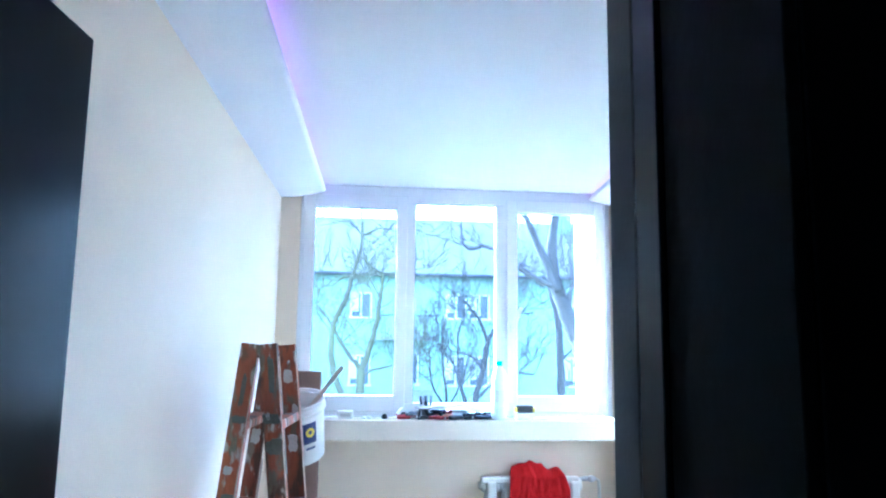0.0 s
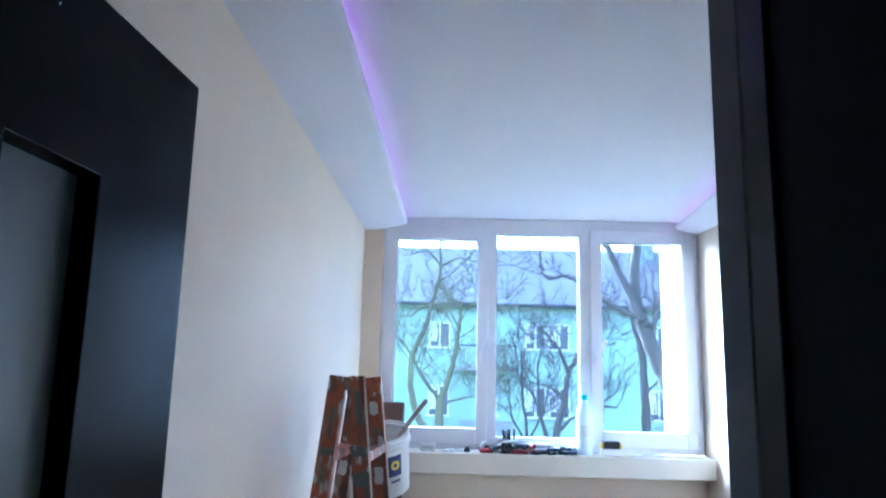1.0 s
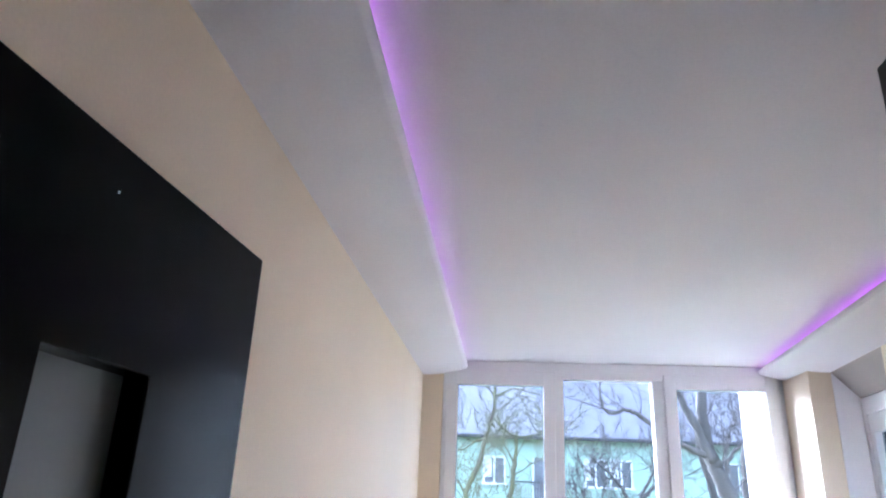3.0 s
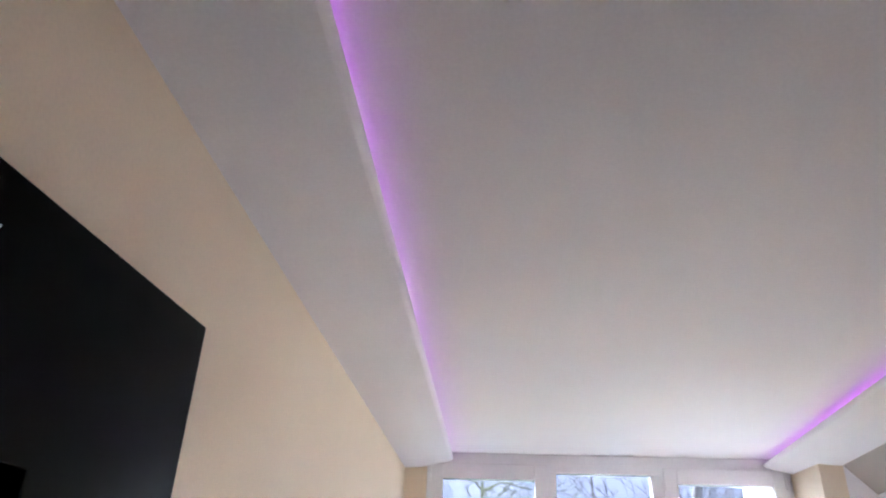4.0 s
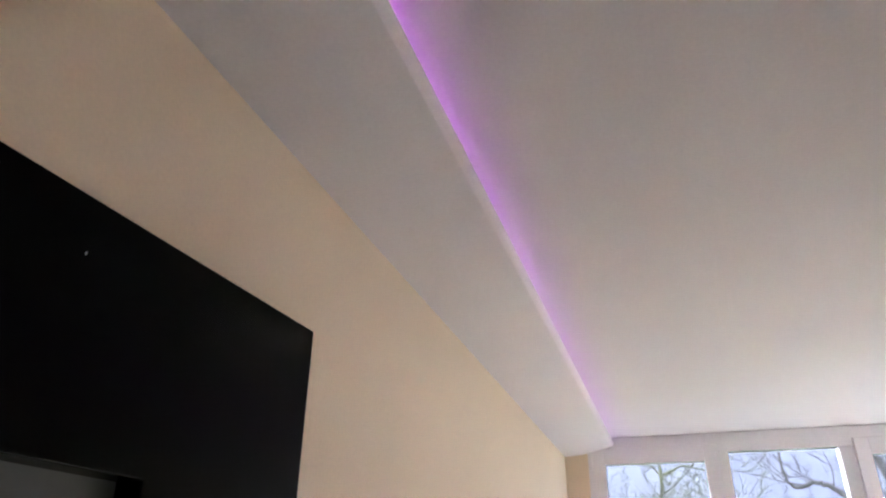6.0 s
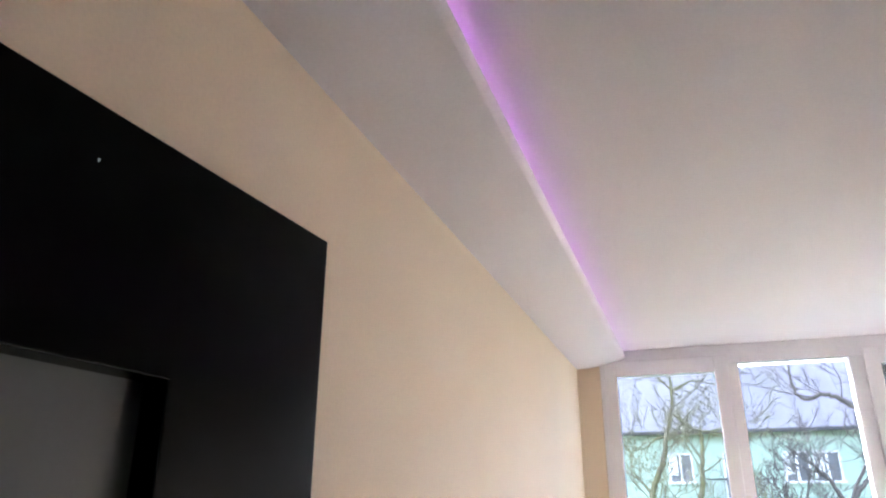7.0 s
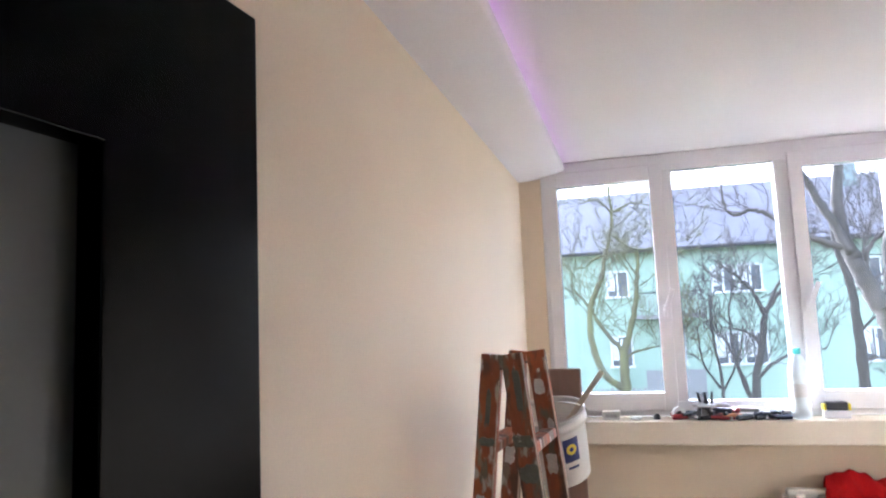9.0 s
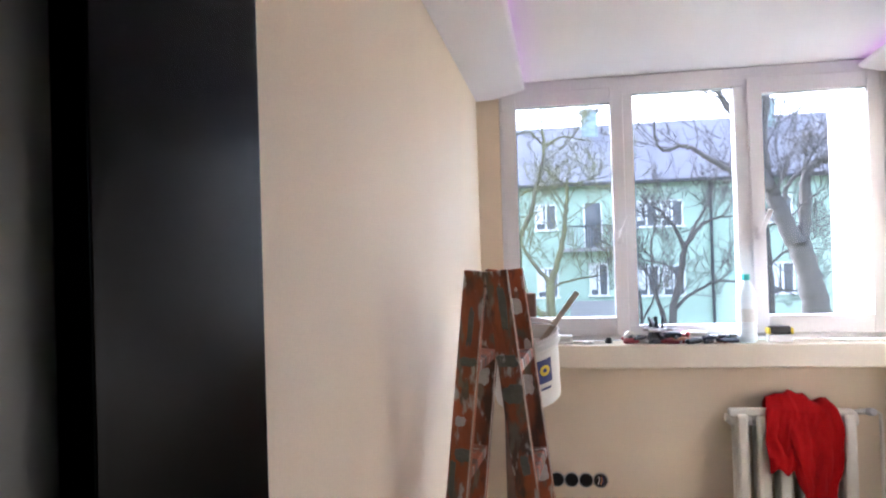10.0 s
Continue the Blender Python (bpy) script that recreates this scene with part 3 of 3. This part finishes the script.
# ---- things on the window sill ----
ZT = 1.093
bx = thing("small_box", "small white cardboard box on the sill", "box", (0.41, 3.91, ZT))
part("carton", boxes((-0.042, 0.042, -0.026, 0.026, 0.0, 0.042)), PAPER, bx, bevel=0.004)
part("printed_band", boxes((-0.028, 0.028, -0.0272, -0.0262, 0.012, 0.028)), STEEL, bx, "grey printed band")
rag = thing("paper_scrap", "crumpled white paper scrap on the sill", "paper", (0.53, 3.90, ZT))
bm = bmesh.new()
bmesh.ops.create_icosphere(bm, subdivisions=3, radius=0.03)
for v in bm.verts:
    v.co *= 1 + 0.5 * noise.noise(v.co * 60)
    v.co.z = max(0, v.co.z * 0.35 + 0.006)
part("scrap", bm, PAPER, rag)
plug = thing("rubber_plug", "small black rubber plug on the sill", "plug", (0.625, 3.91, ZT))
part("plug_body", lathe(bmesh.new(), [(0, 0), (0.016, 0), (0.018, 0.006), (0.013, 0.020), (0.010, 0.026), (0, 0.027)], 20), BLACKP, plug)
roll = thing("tape_roll", "roll of white tape on the sill", "tape", (0.725, 3.895, ZT))
part("roll", lathe(bmesh.new(), [(0.016, -0.01), (0.03, -0.01), (0.03, 0.01), (0.016, 0.01), (0.016, -0.01)], 28, pose(0, 0, 0.030, 90, 0, 20)), PAPER, roll)


def pliers(at, yaw, grip, up=0.0):
    p = thing("pliers", "combination pliers lying on the sill", "pliers", at, "tools on the sill")
    p.rotation_euler = (0, radians(-up), radians(yaw))
    for s in (-1, 1):
        part("grip", tube([(-0.10, s * 0.030, 0.011), (-0.06, s * 0.030, 0.011), (-0.02, s * 0.017, 0.011), (0.0, s * 0.006, 0.011)], [0.008, 0.0095, 0.009, 0.007], 10), grip, p)
        part("jaw", tube([(0.0, s * -0.005, 0.011), (0.025, s * -0.007, 0.011), (0.06, s * -0.004, 0.011)], [0.009, 0.010, 0.005], 8), STEEL, p)
    part("pivot", lathe(bmesh.new(), [(0, 0.022), (0.007, 0.022), (0.008, 0.018), (0.008, 0.002), (0, 0.002)], 14), STEEL, p)
    return p


def screwdriver(at, yaw, grip):
    s = thing("screwdriver", "screwdriver lying on the sill", "screwdriver", at, "tools on the sill")
    s.rotation_euler = (0, 0, radians(yaw))
    part("grip", tube([(-0.09, 0, 0.014), (-0.085, 0, 0.014), (-0.05, 0, 0.014), (-0.02, 0, 0.014), (-0.005, 0, 0.014), (0, 0, 0.014)], [0.008, 0.013, 0.0135, 0.012, 0.009, 0.007], 8), grip, s)
    part("shaft", tube([(0, 0, 0.014), (0.08, 0, 0.012), (0.085, 0, 0.011)], [0.003, 0.003, 0.002], 8), STEEL, s)
    return s


pliers((0.86, 3.90, ZT), 160, REDP)
pliers((0.80, 3.925, ZT + 0.018), 40, BLACKP)
pliers((0.835, 3.93, ZT + 0.055), 100, BLACKP, 55)
pliers((0.98, 3.895, ZT), -20, REDP)
pliers((1.07, 3.92, ZT), 15, NAVYP)
pliers((1.12, 3.89, ZT + 0.004), 170, NAVYP)
screwdriver((0.92, 3.885, ZT), 190, ORANGE)
screwdriver((1.00, 3.925, ZT + 0.02), 5, ORANGE)
screwdriver((1.05, 3.88, ZT), 35, BLACKP)
screwdriver((1.15, 3.91, ZT + 0.018), 200, PAPER)
screwdriver((0.78, 3.89, ZT), 12, REDP)
pliers((0.93, 3.925, ZT + 0.022), 70, BLACKP)
pliers((0.77, 3.90, ZT + 0.004), -60, REDP)
pliers((1.10, 3.935, ZT + 0.024), 120, BLACKP)
pliers((1.16, 3.90, ZT + 0.02), -10, NAVYP, 6)
pliers((0.90, 3.94, ZT + 0.05), 15, STEEL)
screwdriver((0.88, 3.90, ZT + 0.03), 150, NAVYP)
screwdriver((1.08, 3.90, ZT + 0.03), -30, PAPER)
screwdriver((0.97, 3.94, ZT + 0.03), 100, REDP)
rng = random.Random(5)
for k in range(40):
    x, y, yaw = rng.uniform(0.76, 1.2), rng.uniform(3.875, 3.93), rng.uniform(0, 180)
    c = thing("screw_terminal", "loose electrical part on the sill", "electrical part", (x, y, ZT), "tools on the sill")
    c.rotation_euler = (0, 0, radians(yaw))
    part("block", boxes((-0.018, 0.018, -0.007, 0.007, 0, 0.012)), rng.choice([PAPER, REDP, BLACKP, NAVYP, STEEL]), c, bevel=0.002)

for px, lean in ((0.845, -42), (0.865, 14)):
    grip = thing("pliers", "black pliers propped upright among the tools", "pliers", (px, 3.925, ZT), "tools on the sill")
    for side in (-1, 1):
        part("handle", tube([(0.004 * side, 0, 0.045), (0.016 * side, 0, 0.075), (0.014 * side + 0.02 * math.sin(radians(lean)), 0, 0.125)], 0.006, 8), BLACKP, grip, "black plastic grip")
        part("jaw", boxes((min(0, 0.012 * side), max(0, 0.012 * side), -0.005, 0.005, 0.0, 0.046)), STEEL, grip, "steel jaw", 0.002)
for k in range(10):
    x, y, yaw = rng.uniform(0.80, 1.16), rng.uniform(3.865, 3.925), rng.uniform(-40, 40)
    d = thing("screwdriver", "small screwdriver lying among the tools", "screwdriver", (x, y, ZT), "tools on the sill")
    d.rotation_euler = (0, 0, radians(yaw))
    part("handle", tube([(-0.05, 0, 0.010), (0.0, 0, 0.010)], 0.010, 10), rng.choice([REDP, BLACKP, BLACKP, NAVYP]), d)
    part("shaft", tube([(0.0, 0, 0.010), (0.06, 0, 0.004)], 0.003, 8), STEEL, d, "steel shaft")

bottle = thing("plastic_bottle", "milky plastic water bottle with teal cap on the sill", "bottle", (1.262, 3.895, ZT))
BOT = surface("milky_bottle_plastic", (0.84, 0.90, 0.92), (0.78, 0.86, 0.89), 0.3, 8, 0.0)
BOT.node_tree.nodes["Principled BSDF"].inputs["Transmission Weight"].default_value = 0.3
brow = [(0, 0.004), (0.03, 0.0), (0.038, 0.01)]
for k in range(5):
    z = 0.03 + 0.032 * k
    brow += [(0.039, z), (0.0365, z + 0.012), (0.039, z + 0.024)]
brow += [(0.039, 0.20), (0.036, 0.225), (0.026, 0.255), (0.015, 0.275), (0.0135, 0.285)]
brow = [(r * 1.12, z * 1.06) for r, z in brow]
part("flask", lathe(bmesh.new(), brow, 32), BOT, bottle, smooth=True)
part("cap", lathe(bmesh.new(), [(0.0175, 0.293), (0.019, 0.296), (0.019, 0.318), (0.017, 0.322), (0, 0.322)], 24), TEAL, bottle, "teal screw cap")
part("paper_label", lathe(bmesh.new(), [(0.0450, 0.10), (0.0450, 0.16)], 32), PAPER, bottle, "pale paper label")
case = thing("bit_case", "yellow and black plastic bit case on the sill", "tool case", (1.41, 3.915, ZT))
part("base", boxes((-0.055, 0.055, -0.022, 0.022, 0, 0.036)), PVC, case, "clear tray", 0.004)
part("lid", boxes((-0.045, 0.045, -0.024, 0.024, 0.037, 0.074)), BLACKP, case, "black lid", 0.005)
for s in (-1, 1):
    part("clip", boxes((s * 0.051 - 0.006, s * 0.051 + 0.006, -0.024, 0.024, 0.037, 0.066)), YELLOW, case, "yellow end clip", 0.003)

# ---- outside ----
GZ = -2.8
structure("ground", boxes((-1800, 1800, -1800, 1800, GZ - 0.5, GZ)), GRASS, "winter lawn between the blocks", "ground")
structure("facade_return", boxes((1.953, 2.30, 4.21, 4.74, GZ, 6.0)), OUTW, "white rendered wall projecting beside the window", "wall")
structure("own_facade", boxes((-6, -0.14, 4.0, 4.2, GZ, 6.0), (-0.14, 1.953, 4.005, 4.2, GZ, -0.12), (-0.14, 1.953, 4.205, 4.3, ZC + 0.0, 6.0)), OUTW, "white rendered outer wall of the block", "wall")

house = thing("apartment_building", "green rendered apartment block with grey roof", "building", (6.0, 34.0, GZ))
HX = 6.0
part("wall", boxes((-26, 26, 0.0, 9.0, 0.0, 4.82 - GZ)), GREEN, house)
bm = bmesh.new()
e, r = 4.80 - GZ, 8.35 - GZ
vs = [bm.verts.new(v) for v in ((-26.4, -0.5, e), (26.4, -0.5, e), (26.4, 4.5, r), (-26.4, 4.5, r), (26.4, 9.5, e), (-26.4, 9.5, e))]
for f in ((0, 1, 2, 3), (3, 2, 4, 5), (1, 4, 2), (0, 3, 5), (0, 5, 4, 1)):
    bm.faces.new([vs[i] for i in f])
roof = part("roof", bm, ROOF, house, "grey sheet roof")
for x in range(-26, 27, 1):
    part("seam", boxes((x * 1.0 - 0.02, x + 0.02, 0, 6.12, 0, 0.035)), ROOF, roof).matrix_local = pose(0, -0.5, e, math.degrees(math.atan2(r - e, 5.0)), 0, 0)
part("gutter", boxes((-26.4, 26.4, -0.62, -0.48, e - 0.16, e + 0.0)), FASCIA, house, "dark gutter", 0.03)
for x in (-14.5, -3.75, 5.0, 15.0):
    ch = part("chimney", boxes((x - 0.4, x + 0.4, 3.4, 4.2, r - 1.2, r + 0.55)), CHIM, house, "pale chimney", 0.02)
    part("chimney_cap", boxes((x - 0.5, x + 0.5, 3.3, 4.3, r + 0.55, r + 0.65)), CONC, ch)
part("downpipe", tube([(1.43, -0.12, 0), (1.43, -0.12, e - 0.2)], 0.07, 8), FASCIA, house, "dark downpipe")


def block_window(x, z, w, h):
    g = part("window", boxes((x - w / 2, x + w / 2, -0.03, 0.01, z, z + h)), DARKGL, house, "white-framed window")
    for a, b in ((x - w / 2, x - w / 2 + 0.09), (x + w / 2 - 0.09, x + w / 2), (x - 0.05, x + 0.05)):
        part("frame", boxes((a, b, -0.08, -0.032, z, z + h)), OUTW, g)
    part("frame", boxes((x - w / 2, x + w / 2, -0.08, -0.034, z + h - 0.09, z + h)), OUTW, g)
    part("sill", boxes((x - w / 2 - 0.08, x + w / 2 + 0.08, -0.16, -0.033, z - 0.1, z)), OUTW, g)
    part("curtain", boxes((x - w / 2 + 0.1, x - 0.12, -0.034, -0.031, z + 0.25, z + h - 0.1)), PAPER, g, "pale curtain")


XS = [-13.4, -10.6, -6.1, -1.45, -0.30, 4.45, 7.4, 11.6, 14.8]
for x in XS:
    block_window(x, 2.68 - GZ, 1.05, 1.2)
    block_window(x, -0.55 - GZ, 1.05, 1.4)
for x in (-3.9, 9.5):
    d = part("balcony_door", boxes((x - 0.45, x + 0.45, -0.03, 0.01, 1.75 - GZ, 3.85 - GZ)), DARKGL, house, "white-framed balcony door")
    for a, b in ((x - 0.45, x - 0.36), (x + 0.36, x + 0.45)):
        part("frame", boxes((a, b, -0.08, -0.032, 1.75 - GZ, 3.85 - GZ)), OUTW, d)
    bal = part("balcony", boxes((x - 1.5, x + 1.5, -1.1, -0.002, 1.56 - GZ, 1.74 - GZ)), CONC, house, "concrete balcony with rail")
    part("rail", boxes((x - 1.5, x + 1.5, -1.1, -1.05, 2.70 - GZ, 2.76 - GZ)), FASCIA, bal)
    for k in range(26):
        a = x - 1.48 + k * 0.117
        part("baluster", boxes((a, a + 0.025, -1.09, -1.065, 1.74 - GZ, 2.70 - GZ)), CONC, bal)
    low = part("terrace", boxes((x - 1.2, x + 1.3, -1.2, -1.1, 0.25, 2.1)), CONC, house, "grey ground-floor terrace wall")
    block_window(x + 0.2, -0.5 - GZ, 0.9, 1.5)

fence = thing("picket_fence", "pale wooden picket fence on the lawn", "fence", (0.3, 28.0, GZ))
for k in range(26):
    part("picket", boxes((-2.6 + 0.2 * k, -2.48 + 0.2 * k, -0.02, 0.02, 0, 1.75 + 0.05 * (k % 2))), CONC, fence)
for z in (0.5, 1.4):
    part("fence_rail", boxes((-2.7, 2.7, 0.02, 0.06, z, z + 0.1)), CONC, fence)


# ---- bare trees ----
def tree(label, depth, limbs, seed, material, twigs=7, spread=1.0, fine=0.005):
    """A bare tree at that distance: main limbs as ((x, z) points, base radius, tip radius), the first one the trunk, with twigs that fork at random."""
    rg = random.Random(seed)
    org = Vector((limbs[0][0][0][0], depth, GZ))
    t = thing("bare_tree", label, "tree", org)
    tv, tf, cv, cf = [], [], [], []

    def smooth(points, y0, lean):
        pts = [Vector((x, y0 + lean * i, z)) for i, (x, z) in enumerate(points)]
        out = []
        for i in range(len(pts) - 1):
            p0, p1, p2, p3 = pts[max(i - 1, 0)], pts[i], pts[i + 1], pts[min(i + 2, len(pts) - 1)]
            for k in range(6):
                u = k / 6
                q = 0.5 * (2 * p1 + (p2 - p0) * u + (2 * p0 - 5 * p1 + 4 * p2 - p3) * u * u + (3 * p1 - p0 - 3 * p2 + p3) * u ** 3)
                out.append(q + Vector((rg.uniform(-1, 1), rg.uniform(-1, 1), rg.uniform(-1, 1))) * 0.025)
        return out + [pts[-1]]

    def branch(p, d, length, r, level):
        n = 6 if level else 4
        pts, q, dd = [p], p.copy(), d.normalized()
        for i in range(n):
            dd = (dd + Vector((rg.gauss(0, 0.13), rg.gauss(0, 0.13), rg.gauss(0.07, 0.10)))).normalized()
            q = q + dd * (length / n)
            pts.append(q.copy())
        tube_data([a - org for a in pts], [max(fine, r * (1 - 0.7 * i / n)) for i in range(n + 1)], 4, cv, cf)
        if level:
            for i in range(2, n + 1):
                side = Vector((rg.gauss(0, 1), rg.gauss(0, 0.8), rg.gauss(0.25, 0.7))).normalized()
                branch(pts[i], (dd * 0.9 + side).normalized(), length * rg.uniform(0.35, 0.6), r * 0.6, level - 1)

    for j, (points, r0, r1) in enumerate(limbs):
        sm = smooth(points, depth, 0.0 if j == 0 else rg.uniform(-0.12, 0.12))
        n = len(sm)
        tube_data([a - org for a in sm], [(r0 + (r1 - r0) * i / (n - 1)) * rg.uniform(0.94, 1.06) for i in range(n)], 9, tv, tf)
        for k in range(twigs if j else 0):
            i = rg.randrange(n // 3, n)
            along = (sm[min(i + 2, n - 1)] - sm[max(i - 2, 0)]).normalized()
            d = along * 0.7 + Vector((rg.gauss(0, 0.8), rg.gauss(0, 0.6), rg.gauss(0.3, 0.5)))
            branch(sm[i], d, rg.uniform(0.9, 2.2) * spread, min(r1 * 0.6, fine * 2.6), 2)
    for nm, vv, ff in (("trunk", tv, tf), ("crown", cv, cf)):
        me = bpy.data.meshes.new(nm)
        me.from_pydata([tuple(v) for v in vv], [], ff)
        me.materials.append(material)
        me.polygons.foreach_set("use_smooth", [True] * len(me.polygons))
        new(nm, me).parent = t
    return t


tree("bare tree with yellow-green lichen on its limbs", 26.0,
     [([(0.12, GZ), (0.11, -0.7), (0.08, 0.52)], 0.21, 0.15),
      ([(0.08, 0.45), (0.44, 1.33), (0.68, 2.55), (0.79, 3.57), (0.85, 4.3)], 0.13, 0.045),
      ([(0.08, 0.5), (-0.58, 1.29), (-0.99, 2.09), (-1.4, 2.6)], 0.085, 0.035),
      ([(0.05, -0.9), (-0.7, -0.2), (-1.0, 1.09), (-0.94, 2.09), (-0.53, 3.01), (-0.29, 3.96), (-0.06, 4.71), (0.01, 5.46), (-0.07, 6.84)], 0.14, 0.04),
      ([(-0.29, 3.96), (-0.71, 3.81), (-1.09, 3.51)], 0.05, 0.02),
      ([(-0.06, 4.71), (0.73, 4.08), (1.93, 4.16)], 0.05, 0.02),
      ([(0.01, 5.46), (-0.43, 5.97), (-1.01, 5.86)], 0.045, 0.02),
      ([(0.07, 0.24), (0.75, 0.5), (1.82, 0.68)], 0.06, 0.02),
      ([(0.01, 5.46), (0.78, 5.76), (1.58, 5.58)], 0.045, 0.02)], 3, LICHEN, 9, 1.0, 0.0085)
tree("thin bare tree with spreading forks", 26.0,
     [([(4.3, GZ), (4.38, -0.78), (4.61, 0.41), (4.84, 1.6)], 0.15, 0.10),
      ([(4.82, 1.55), (4.54, 2.28), (4.11, 2.82), (3.35, 3.5)], 0.085, 0.03),
      ([(4.84, 1.6), (5.37, 2.31), (5.88, 2.6), (6.63, 2.66)], 0.09, 0.03),
      ([(4.9, 1.75), (5.38, 2.64), (5.71, 3.22), (5.92, 3.94)], 0.065, 0.025),
      ([(4.38, -0.65), (4.91, -0.13), (5.81, 0.34), (6.62, 0.36)], 0.075, 0.03),
      ([(4.3, -1.6), (4.06, -0.78), (3.64, 0.43), (3.34, 0.98)], 0.06, 0.025),
      ([(4.3, -1.5), (3.99, -0.77), (3.77, 0.43), (3.75, 1.77), (3.98, 2.83)], 0.06, 0.022),
      ([(4.61, 0.41), (4.3, 0.95), (3.41, 1.18)], 0.05, 0.02)], 8, BARK, 7, 0.95, 0.0085)
tree("large dark bare tree with a forked trunk", 15.0,
     [([(5.6, GZ), (5.45, -0.9), (5.36, 0.32), (5.24, 0.99), (5.08, 1.66)], 0.30, 0.21),
      ([(5.09, 1.5), (4.82, 2.11), (4.66, 2.56), (4.55, 2.94), (4.52, 3.46), (4.55, 3.98), (4.63, 4.87), (4.7, 6.0)], 0.185, 0.07),
      ([(4.62, 2.65), (4.3, 3.39), (4.01, 4.08), (3.71, 4.71), (3.54, 5.4)], 0.10, 0.05),
      ([(5.1, 1.5), (5.24, 2.09), (5.3, 2.6), (5.42, 3.04), (5.65, 3.23), (6.06, 3.34)], 0.135, 0.06),
      ([(4.6, 2.75), (4.08, 2.96), (3.69, 3.24), (3.27, 3.55), (2.99, 3.69), (2.64, 3.64), (2.49, 3.95), (2.5, 4.33)], 0.07, 0.022),
      ([(4.75, 2.18), (4.91, 2.7), (5.17, 3.02)], 0.06, 0.03),
      ([(4.93, 2.1), (5.28, 2.42), (5.66, 2.66)], 0.025, 0.015),
      ([(4.01, 4.08), (3.81, 4.47), (3.46, 4.76)], 0.04, 0.018)], 15, BARK, 6, 0.75, 0.005)
tree("slender bare tree beyond the lawn", 28.0,
     [([(8.3, GZ), (8.24, -2.0), (8.19, -0.31), (8.17, 1.09), (8.05, 2.64), (7.75, 3.78), (7.67, 5.2)], 0.22, 0.10),
      ([(8.16, 0.81), (8.8, 1.35), (9.46, 1.61)], 0.06, 0.025), ([(8.1, 2.22), (8.7, 2.48), (9.35, 2.38)], 0.05, 0.02), ([(8.05, 2.64), (8.5, 3.5), (8.9, 4.8)], 0.09, 0.03),
      ([(8.19, -0.31), (8.75, -0.05), (9.65, -0.34)], 0.05, 0.02)], 21, BARK, 8, 1.1, 0.0085)
tree("bushy bare young tree by the fence", 27.0,
     [([(3.3, GZ), (3.4, -0.9), (3.2, 1.2), (3.3, 2.4)], 0.07, 0.03), ([(3.35, -1.2), (4.0, 0.0), (4.3, 1.2)], 0.05, 0.02),
      ([(3.35, -1.0), (2.8, 0.0), (2.7, 1.3)], 0.05, 0.02)], 33, BARK, 5, 0.9, 0.0085)
